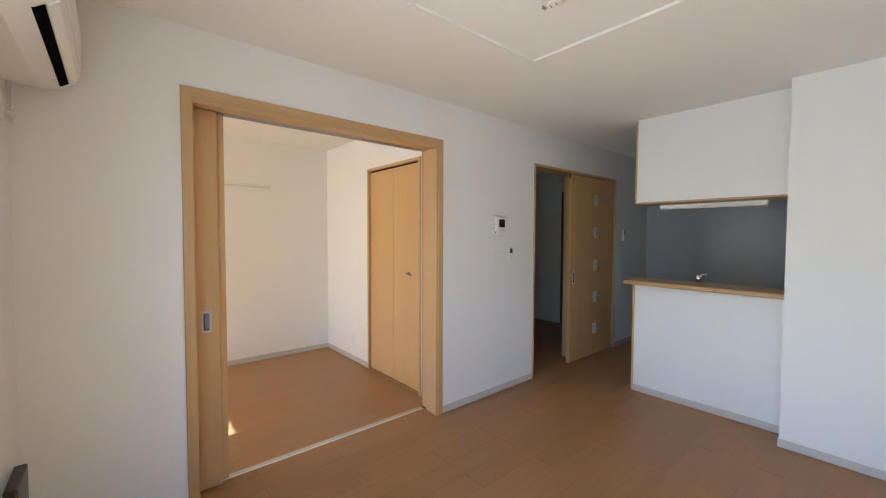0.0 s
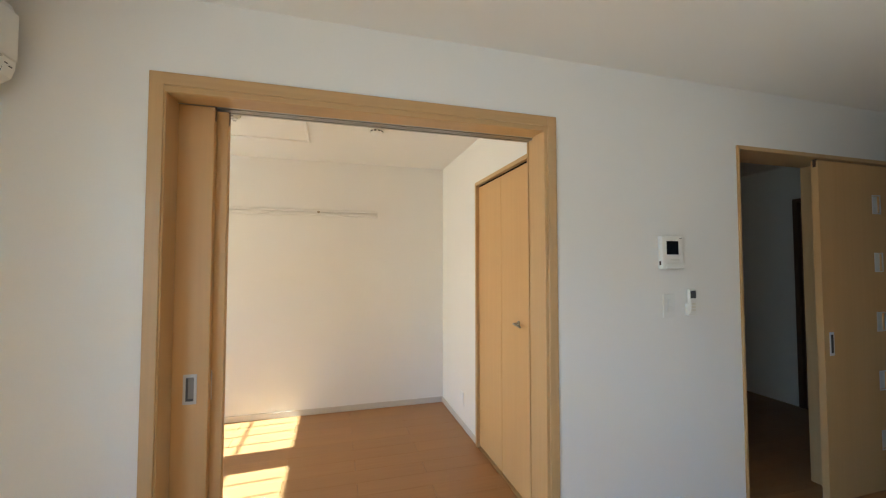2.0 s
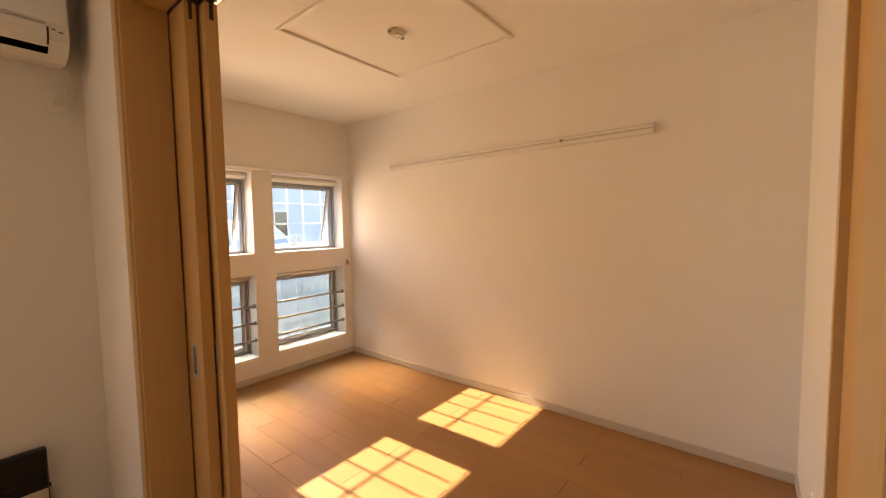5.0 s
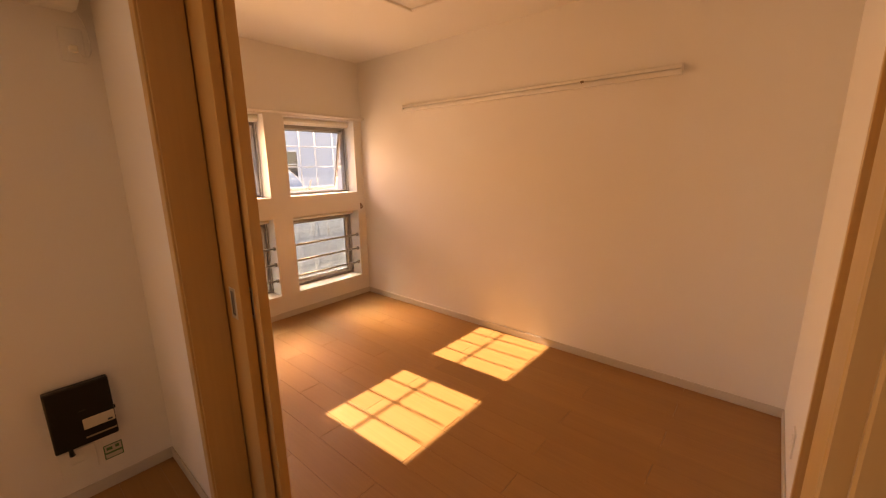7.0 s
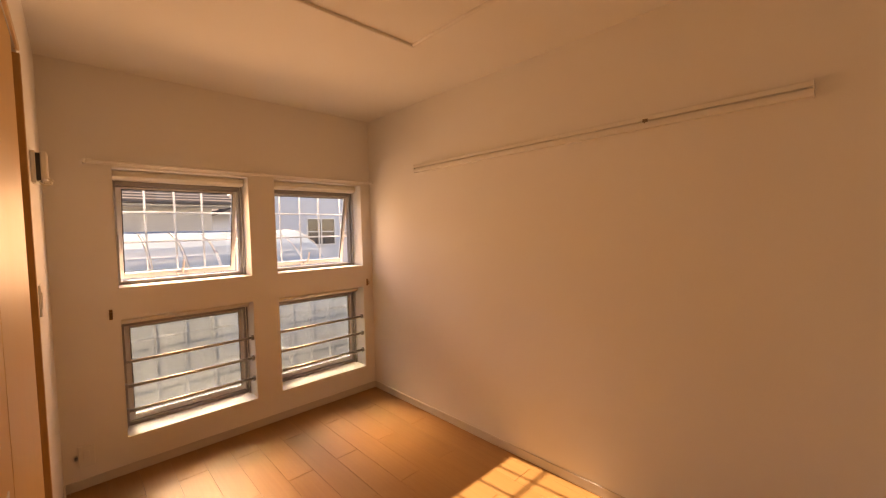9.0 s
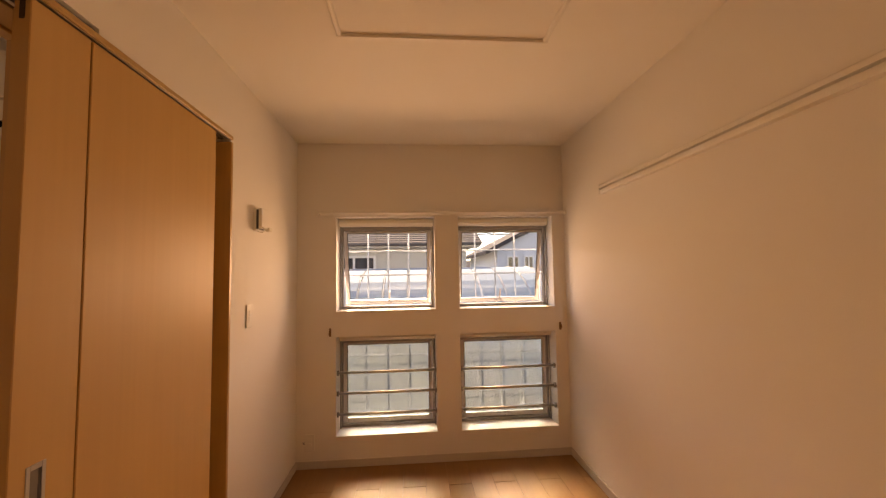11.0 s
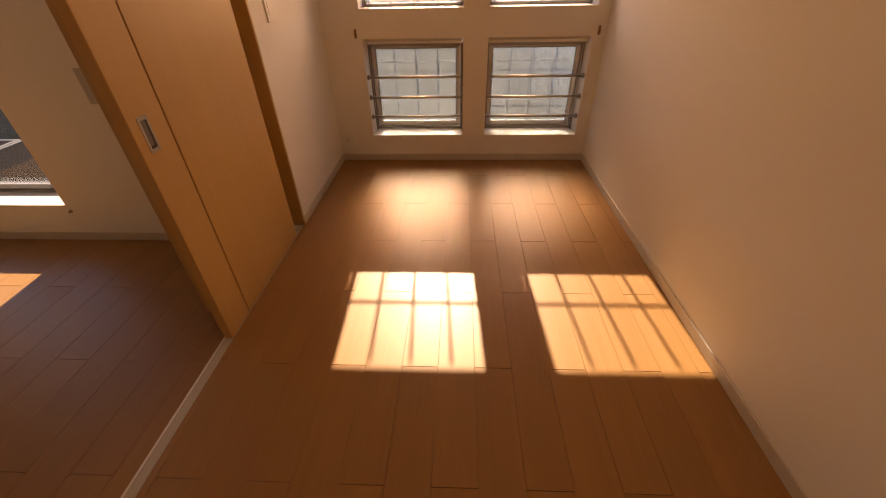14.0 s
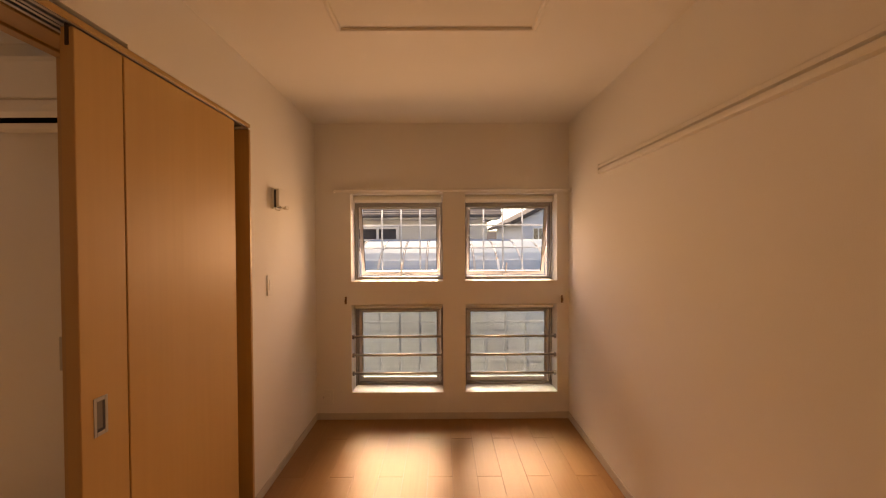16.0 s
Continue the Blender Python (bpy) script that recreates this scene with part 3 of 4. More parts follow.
# ---- bedroom fittings ----
def curtain_rail():
    c = thing("curtain_rail", (1.1, -0.03, 1.84), "white double curtain rail above the windows", "curtain rail")
    part("rail", boxes((0.175, -0.030, 1.846, 2.045, -0.018, 1.864), bevel=0.003), WHITE_PAINT, c)
    part("rail", boxes((0.175, -0.060, 1.850, 2.045, -0.048, 1.866), bevel=0.003), WHITE_PAINT, c)
    for x in (0.19, 0.75, 1.12, 1.56, 2.02):
        part("bracket", boxes((x - 0.010, -0.062, 1.862, x + 0.010, -0.0, 1.872), bevel=0.002), WHITE_PAINT, c)
    for x in (0.170, 2.050):
        part("end_cap", boxes((x - 0.008, -0.064, 1.842, x + 0.004, -0.014, 1.868), bevel=0.003), WHITE_PLASTIC, c)
    part("runner", boxes((1.90, -0.032, 1.835, 1.93, -0.02, 1.848), bevel=0.002), WHITE_PLASTIC, c)
    return c


curtain_rail()


def hanging_rail():
    r = thing("hanging_rail", (E, -1.78, 1.9), "long white slotted hanging rail on bedroom wall", "wall rail")
    y0, y1 = -2.890, -0.664
    prof = [(E, 1.872), (E - 0.030, 1.872), (E - 0.032, 1.880), (E - 0.032, 1.894), (E - 0.016, 1.897), (E - 0.016, 1.903), (E - 0.032, 1.906), (E - 0.032, 1.922), (E - 0.027, 1.929), (E, 1.929)]
    part("rail_body", extrude_profile(prof, y0 + 0.004, y1 - 0.004, "y"), WHITE_PAINT, r)
    part("end_cap", boxes((E - 0.034, y1 - 0.004, 1.870, E, y1, 1.931), bevel=0.001), WHITE_PLASTIC, r)
    part("end_cap", boxes((E - 0.034, y0, 1.870, E, y0 + 0.004, 1.931), bevel=0.001), WHITE_PLASTIC, r)
    hook = part("hook", tube([(E - 0.028, -2.33, 1.908), (E - 0.038, -2.33, 1.906), (E - 0.043, -2.33, 1.898), (E - 0.041, -2.33, 1.891)], 0.0035, 8), HOOK_METAL, r, "small bronze metal hook")
    part("hook_plate", boxes((E - 0.036, -2.341, 1.898, E - 0.031, -2.319, 1.912), bevel=0.001), HOOK_METAL, hook)
    return r


hanging_rail()


def ceiling_panel(x0, y0, x1, y1, label):
    """A square of thin moulding on the ceiling, for a lamp that is not there."""
    c = thing("ceiling_moulding", ((x0 + x1) / 2, (y0 + y1) / 2, H), label, "moulding", "ceiling mouldings")
    wd = 0.022
    prof = [(0, 0), (wd, 0), (wd, -0.006), (wd - 0.006, -0.012), (0.006, -0.012), (0, -0.006)]
    part("moulding_strip", extrude_profile([(y0 + p, H + q) for p, q in prof], x0, x1, "x"), WHITE_PAINT, c)
    part("moulding_strip", extrude_profile([(y1 - wd + p, H + q) for p, q in prof], x0, x1, "x"), WHITE_PAINT, c)
    part("moulding_strip", extrude_profile([(x0 + p, H + q) for p, q in prof], y0 + wd, y1 - wd, "y"), WHITE_PAINT, c)
    part("moulding_strip", extrude_profile([(x1 - wd + p, H + q) for p, q in prof], y0 + wd, y1 - wd, "y"), WHITE_PAINT, c)
    return c


ceiling_panel(0.556, -2.283, 1.456, -1.365, "thin white square moulding on bedroom ceiling")
ceiling_panel(-1.975, -3.452, -1.062, -2.565, "thin white square moulding on living room ceiling")


def ceiling_socket(x, y, label):
    """A round lamp socket with two slots and side tabs."""
    c = thing("lamp_socket", (x, y, H), label, "ceiling socket", "ceiling lamp sockets")
    part("base", lathe([(0.048, 0), (0.048, -0.010), (0.043, -0.016), (0.038, -0.018)], (x, y, H), "z", 28), CREAM_PLASTIC, c)
    part("plug", lathe([(0.030, -0.018), (0.030, -0.024), (0.026, -0.027)], (x, y, H), "z", 24), WHITE_PLASTIC, c)
    for s in (-1, 1):
        part("tab", boxes((x + s * 0.040, y - 0.010, H - 0.024, x + s * 0.056, y + 0.010, H - 0.008), bevel=0.003), FRAME_METAL, c)
        part("slot", boxes((x + s * 0.013 - 0.002, y - 0.009, H - 0.0278, x + s * 0.013 + 0.002, y + 0.009, H - 0.0265)), DARK_GREY, c)
    return c


ceiling_socket(0.998, -1.818, "round cream lamp socket on bedroom ceiling")
ceiling_socket(-1.49, -3.02, "round cream lamp socket on living room ceiling")


def smoke_detector(x, y):
    d = thing("smoke_detector", (x, y, H), "round white smoke alarm on bedroom ceiling", "smoke alarm")
    part("base", lathe([(0.052, 0), (0.052, -0.012), (0.049, -0.016)], (x, y, H), "z", 32), WHITE_PLASTIC, d)
    part("dome", lathe([(0.046, -0.016), (0.046, -0.030), (0.038, -0.038), (0.012, -0.040)], (x, y, H), "z", 32), WHITE_PLASTIC, d)
    for k in range(10):
        a = k * math.tau / 10
        c, s = math.cos(a), math.sin(a)
        bm = boxes((-0.009, 0.0450, -0.029, 0.009, 0.0468, -0.020))
        bmesh.ops.transform(bm, matrix=Matrix.Translation((x, y, H)) @ Matrix.Rotation(a, 4, "Z"), verts=bm.verts)
        part("vent_slot", bm, DARK_GREY, d)
    return d


smoke_detector(1.003, -2.766)


def wall_plate(at, normal, w, h, name, label, category, rows=1, mat=None, group=""):
    """A switch or socket plate: bevelled plate with rocker keys. normal: -x, +x, -y or +y, out of the wall."""
    x, y, z = at
    t = thing(name, at, label, category, group)
    n = Vector({"-x": (-1, 0, 0), "+x": (1, 0, 0), "-y": (0, -1, 0), "+y": (0, 1, 0)}[normal])
    u = Vector((0, 1, 0)) if normal[1] == "x" else Vector((1, 0, 0))
    mat = mat or WHITE_PLASTIC

    def slab(u0, u1, v0, v1, d0, d1, bev):
        p, q = Vector(at) + u * u0 + n * d0, Vector(at) + u * u1 + n * d1
        return boxes((p.x, p.y, z + v0, q.x, q.y, z + v1), bevel=bev)

    part("plate", slab(-w / 2, w / 2, -h / 2, h / 2, 0, 0.007, 0.002), mat, t)
    kh = h * 0.55 / rows
    for r in range(rows):
        v = h * 0.275 - r * kh
        part("key", slab(-w * 0.2, w * 0.2, v - kh + 0.002, v - 0.002, 0.006, 0.0095, 0.001), mat, t)
    return t


wall_plate((0.0, -0.843, 1.19), "+x", 0.07, 0.12, "light_switch", "white light switch by the sliding door", "light switch", 2)
wall_plate((0.10, 0.0, 0.185), "-y", 0.07, 0.12, "wall_socket", "white wall socket under bedroom window", "wall socket", 2)
wall_plate((1.42, N, 0.24), "+y", 0.07, 0.12, "wall_socket", "white wall socket on closet wall", "wall socket", 2)
wall_plate((P, -4.140, 1.195), "-x", 0.075, 0.12, "light_switch", "white light switch under the intercom", "light switch", 2)
wall_plate((P, -4.168, 0.165), "-x", 0.115, 0.12, "wall_socket", "wide white wall socket near the floor", "wall socket", 2)

tv = thing("cable_hole", (0.057, 0, 0.181), "small dark cable hole in bedroom wall", "cable hole")
part("rim", lathe([(0.010, 0), (0.010, 0.003), (0.007, 0.004)], (0.057, 0, 0.181), "y", 16), DARK_GREY, tv)


def remote_holder(at, label):
    """Remote control in a white bracket, on the -x side of a wall."""
    x, y, z = at
    r = thing("remote_control", at, label, "remote control")
    part("cradle", boxes((x - 0.022, y - 0.030, z - 0.065, x, y + 0.030, z - 0.0), bevel=0.004), WHITE_PLASTIC, r)
    part("body", boxes((x - 0.026, y - 0.023, z - 0.055, x - 0.006, y + 0.023, z + 0.075), bevel=0.005), WHITE_PLASTIC, r)
    part("display", boxes((x - 0.0268, y - 0.018, z + 0.026, x - 0.0255, y + 0.018, z + 0.066)), DARK_GREY, r)
    for k in range(3):
        part("button", boxes((x - 0.0275, y - 0.014, z - 0.008 - k * 0.016, x - 0.0255, y + 0.014, z + 0.002 - k * 0.016), bevel=0.0008), CREAM_PLASTIC, r)
    return r


remote_holder((P, -4.275, 1.205), "white remote control in wall cradle by intercom")
remote_holder((P, -6.49, 1.385), "white remote control in wall cradle beside door")

# socket box with plug high on the bedroom side of the partition
ab = thing("socket_box", (0.0, -0.745, 1.705), "white power box with plug on bedroom wall", "wall socket")
part("back_plate", boxes((0.0, -0.80, 1.645, 0.014, -0.705, 1.770), bevel=0.002), WHITE_PLASTIC, ab)
# solid dark block standing for the shadow behind the cover
part("shadow_gap", boxes((0.014, -0.794, 1.655, 0.027, -0.712, 1.762)), DARK_GREY, ab, "dark filling that paints shade between plate and cover")
part("cover", boxes((0.027, -0.80, 1.660, 0.046, -0.705, 1.768), bevel=0.004), WHITE_PLASTIC, ab)
part("cord_loop", tube([(0.040 + 0.020 * math.cos(k * math.tau / 10), -0.790, 1.650 + 0.014 * math.sin(k * math.tau / 10)) for k in range(10)], 0.003, 6), CREAM_PLASTIC, ab)
part("plug", boxes((0.030, -0.715, 1.650, 0.055, -0.665, 1.672), bevel=0.004), CREAM_PLASTIC, ab)


def tieback(at, out, label):
    x, y, z = at
    t = thing("curtain_hook", at, label, "curtain hook", "curtain tie-back hooks")
    part("plate", boxes((x - 0.008, y, z - 0.030, x + 0.008, y - 0.004, z + 0.030), bevel=0.0015), BRASS, t)
    part("hook", tube([(x, y - 0.004, z + 0.012), (x, y - 0.026, z + 0.010), (x, y - 0.032, z - 0.002), (x, y - 0.026, z - 0.014), (x, y - 0.014, z - 0.016)], 0.0042, 8), BRASS, t)
    return t


tieback((0.244, 0, 0.972), -1, "small brass tie-back hook beside window")
tieback((1.998, 0, 0.974), -1, "small brass tie-back hook in room corner")
tieback((-1.262, LS, 0.965), -1, "small brass tie-back hook by living room window")


# ---- living room fittings ----
def intercom():
    y0, y1, z0, z1 = -4.217, -4.078, 1.383, 1.553
    t = thing("intercom", (P, (y0 + y1) / 2, z0), "white wall intercom with small dark screen", "intercom")
    part("body", boxes((P - 0.030, y0, z0, P, y1, z1), bevel=0.006, segments=2), WHITE_PLASTIC, t)
    part("screen", boxes((P - 0.0312, y0 + 0.036, z0 + 0.075, P - 0.029, y1 - 0.028, z1 - 0.026), bevel=0.0004), SCREEN_GLASS, t, "dark glass screen")
    part("lower_cover", boxes((P - 0.0335, y0 + 0.006, z0 + 0.004, P - 0.028, y1 - 0.024, z0 + 0.030), bevel=0.001), WHITE_PLASTIC, t)
    part("button_row", boxes((P - 0.0318, y0 + 0.03, z0 + 0.046, P - 0.0295, y1 - 0.05, z0 + 0.049)), BASEBOARD, t)
    part("side_key", boxes((P - 0.022, y1 - 0.0005, z0 + 0.02, P - 0.012, y1 + 0.0012, z0 + 0.042)), DARK_BRACKET, t)
    part("speaker_slots", boxes(*[(P - 0.0308, y0 + 0.014 + 0.006 * k, z1 - 0.014, P - 0.0297, y0 + 0.017 + 0.006 * k, z1 - 0.010) for k in range(3)]), DARK_GREY, t)
    return t


intercom()


def air_conditioner():
    x0, x1, yb = -1.065, -0.266, LS
    a = thing("air_conditioner", ((x0 + x1) / 2, yb, 1.97), "white wall air conditioner with half-open louvre", "air conditioner")
    prof = [(yb, 1.975), (yb - 0.10, 1.962), (yb - 0.165, 1.975), (yb - 0.205, 2.005), (yb - 0.215, 2.035), (yb - 0.218, 2.20), (yb - 0.200, 2.245), (yb - 0.15, 2.262), (yb, 2.262)]
    part("housing", extrude_profile(prof, x0, x1, "x"), WHITE_PLASTIC, a)
    part("front_panel", boxes((x0 + 0.004, yb - 0.224, 2.059, x1 - 0.004, yb - 0.214, 2.215), bevel=0.003), WHITE_PLASTIC, a)
    # black strip in the housing paints the shade of the outlet slot
    out = extrude_profile([(yb - 0.160, 1.9705), (yb - 0.168, 1.973), (yb - 0.186, 1.987), (yb - 0.183, 1.993), (yb - 0.165, 1.981), (yb - 0.160, 1.977)], x0 + 0.05, x1 - 0.052, "x")
    part("outlet", out, SHADE_BLACK, a, "dark air outlet")
    part("louvre", extrude_profile([(yb - 0.188, 1.986), (yb - 0.212, 2.004), (yb - 0.221, 2.030), (yb - 0.221, 2.048), (yb - 0.214, 2.048), (yb - 0.206, 2.010), (yb - 0.190, 1.997)], x0 + 0.052, x1 - 0.057, "x"), WHITE_PLASTIC, a)
    # black sliver for the shaded gap at the louvre's end
    part("louvre_gap_shade", extrude_profile([(yb - 0.194, 1.993), (yb - 0.210, 2.006), (yb - 0.2165, 2.030), (yb - 0.2165, 2.046), (yb - 0.210, 2.046), (yb - 0.190, 1.999)], x1 - 0.057, x1 - 0.051, "x"), BLACK_PLASTIC, a)
    # taupe strip painting shade into the seam below the front panel
    part("panel_groove_shade", boxes((x0 + 0.03, yb - 0.2205, 2.0515, x1 - 0.06, yb - 0.213, 2.058)), BASEBOARD, a)
    part("badge", boxes((x1 - 0.044, yb - 0.2178, 2.040, x1 - 0.034, yb - 0.2150, 2.043), (x1 - 0.028, yb - 0.2178, 2.034, x1 - 0.016, yb - 0.2150, 2.037)), DARK_GREY, a)
    return a


air_conditioner()
oc = thing("power_cord", (-0.33, LS, 1.75), "white looped air conditioner cord into socket", "power cord")
part("cord", tube([(-0.256, LS - 0.03, 1.968), (-0.244, LS - 0.02, 1.948), (-0.236, LS - 0.018, 1.915), (-0.232, LS - 0.018, 1.875), (-0.236, LS - 0.020, 1.84), (-0.246, LS - 0.022, 1.818), (-0.260, LS - 0.026, 1.813), (-0.272, LS - 0.028, 1.826), (-0.281, LS - 0.026, 1.842)], 0.0035, 8), WHITE_PLASTIC, oc)
part("plug", boxes((-0.296, LS - 0.034, 1.830, -0.272, LS - 0.008, 1.855), bevel=0.004), CREAM_PLASTIC, oc)
wall_plate((-0.284, LS, 1.858), "-y", 0.07, 0.12, "wall_socket", "white wall socket below the air conditioner", "wall socket", 1)


def router():
    x0, x1, z0, z1, y = -0.592, -0.390, 0.256, 0.537, LS
    r = thing("router_box", ((x0 + x1) / 2, y, z0), "black plastic network box with pale label on wall", "network box")
    part("body", boxes((x0, y - 0.046, z0 + 0.012, x1, y - 0.010, z1), bevel=0.006, segments=2), BLACK_PLASTIC, r)
    part("wall_base", boxes((x0 + 0.012, y - 0.012, z0, x1 - 0.012, y, z1 - 0.02), bevel=0.003), WHITE_PLASTIC, r)
    part("label", boxes((x1 - 0.105, y - 0.0472, z0 + 0.080, x1 - 0.004, y - 0.0455, z0 + 0.128)), PAPER, r, "pale paper label")
    part("label_bar", boxes((x1 - 0.028, y - 0.0476, z0 + 0.086, x1 - 0.012, y - 0.0470, z0 + 0.094)), DARK_GREY, r)
    part("silver_strip", boxes((x1 - 0.105, y - 0.0475, z0 + 0.040, x1 - 0.003, y - 0.0455, z0 + 0.047)), ALUMINIUM, r)
    part("upper_mark", boxes((x0 + 0.09, y - 0.0472, z1 - 0.115, x0 + 0.115, y - 0.0456, z1 - 0.112)), DARK_GREY, r)
    part("side_clip", boxes((x1 - 0.001, y - 0.03, z0 + 0.12, x1 + 0.006, y - 0.02, z0 + 0.135), bevel=0.001), BLACK_PLASTIC, r)
    cable = part("cable_plug", rod((x0 + 0.045, y - 0.028, z0 + 0.012), (x0 + 0.047, y - 0.026, z0 - 0.022), 0.006, 10, None, 0.010), BLACK_PLASTIC, r)
    return r


router()
wall_plate((-0.530, LS, 0.185), "-y", 0.115, 0.12, "wall_socket", "white wall socket under the network box", "wall socket", 2)
stk = thing("notice_sticker", (-0.415, LS, 0.165), "small green-edged notice sticker on wall", "sticker")
part("paper", boxes((-0.450, LS - 0.0012, 0.135, -0.385, LS, 0.203)), PAPER, stk)
part("border", boxes((-0.450, LS - 0.0018, 0.135, -0.446, LS - 0.0008, 0.203), (-0.389, LS - 0.0018, 0.135, -0.385, LS - 0.0008, 0.203),
                     (-0.446, LS - 0.0018, 0.199, -0.389, LS - 0.0008, 0.203), (-0.446, LS - 0.0018, 0.135, -0.389, LS - 0.0008, 0.139)), STICKER_GREEN, stk)
part("green_band", boxes((-0.446, LS - 0.0018, 0.158, -0.389, LS - 0.0008, 0.166)), STICKER_GREEN, stk)
part("mark", boxes((-0.440, LS - 0.0018, 0.176, -0.420, LS - 0.0008, 0.190), (-0.410, LS - 0.0018, 0.178, -0.396, LS - 0.0008, 0.192)), STICKER_GREEN, stk)

# control panel on the south wall of the living room
wall_plate((-0.785, LS, 0.908), "-y", 0.09, 0.165, "wall_control", "pale grey control plate on living room wall", "wall control", 1, PLATE_GREY)
peg = thing("wall_peg", (-1.311, LS, 0.205), "small brown peg low on the wall", "wall peg")
part("pin", rod((-1.311, LS, 0.205), (-1.311, LS - 0.018, 0.205), 0.006, 12), HOOK_METAL, peg)
part("collar", rod((-1.311, LS, 0.205), (-1.311, LS - 0.004, 0.205), 0.010, 14), HOOK_METAL, peg)


# ---- living room window and roof outside ----
def living_window():
    w = thing("window_5", ((lw0 + lw1) / 2, LS + 0.1, lz0), "wide sliding aluminium window above the carport roof", "window", kind="structure")
    part("window_sill", boxes((lw0 + 0.001, LS - 0.006, lz0 - 0.004, lw1 - 0.001, LS + 0.16, lz0 + 0.006), bevel=0.002), WHITE_PAINT, w)
    f, y0, y1 = 0.035, LS + 0.162, LS + 0.235
    wx0, wx1, wz0, wz1 = lw0 - 0.05, lw1 + 0.05, lz0 - 0.03, lz1 + 0.04
    for q in ((wx0, y0, wz0, wx0 + f, y1, wz1), (wx1 - f, y0, wz0, wx1, y1, wz1), (wx0 + f, y0, wz1 - f, wx1 - f, y1, wz1), (wx0 + f, y0, wz0, wx1 - f, y1, wz0 + 0.05)):
        part("window_frame", boxes(q, bevel=0.002), FRAME_METAL, w)
    xm = (wx0 + wx1) / 2
    for a, b, y in ((wx0 + f, xm + 0.02, LS + 0.215), (xm - 0.02, wx1 - f, LS + 0.185)):
        z0, z1, s = wz0 + 0.05, wz1 - f, 0.035
        sash = part("sash", boxes((a, y - 0.012, z0, a + s, y + 0.012, z1), (b - s, y - 0.012, z0, b, y + 0.012, z1),
                                  (a + s, y - 0.012, z1 - s, b - s, y + 0.012, z1), (a + s, y - 0.012, z0, b - s, y + 0.012, z0 + s), bevel=0.002), FRAME_METAL, w)
        part("pane", boxes((a + s, y - 0.003, z0 + s, b - s, y + 0.003, z1 - s)), GLASS, sash)
    return w


living_window()


def lower_roof():
    """Metal roof of the storey below, under the living room window."""
    r = thing("lower_roof", (-4.0, -0.6, -3.1), "pale blue-grey metal roof below the window", "roof", kind="structure")
    x0, x1 = W - 5.0, P - 0.06
    part("wall", boxes((x0, LS + 0.16, -3.1, x1, 0.9, -0.34)), WHITE_SIDING, r)
    part("roof_sheet", boxes((x0, LS + 0.16, -0.34, x1, 1.05, -0.25)), ROOF_SHEET, r)
    for k in range(18):
        x = x1 - 0.25 - k * 0.45
        part("seam", boxes((x - 0.01, LS + 0.16, -0.25, x + 0.01, 1.05, -0.222), bevel=0.003), ROOF_SHEET, r)
    return r


lower_roof()


def roof_panel(x):
    p = thing("roof_panel", (x, 0.45, -0.22), "dark flat panel in grey metal frame on roof", "panel", "roof panels")
    part("sheet", boxes((x - 0.78, -0.08, -0.222, x + 0.78, 0.98, -0.19), bevel=0.003), DARK_SHEET, p)
    for q in ((x - 0.82, -0.12, -0.222, x - 0.78, 1.02, -0.175), (x + 0.78, -0.12, -0.222, x + 0.82, 1.02, -0.175),
              (x - 0.78, -0.12, -0.222, x + 0.78, -0.08, -0.175), (x - 0.78, 0.98, -0.222, x + 0.78, 1.02, -0.175)):
        part("frame", boxes(q, bevel=0.003), PANEL_RIM, p)
    return p


for k in range(4):
    roof_panel(-1.6 - 1.66 * k)


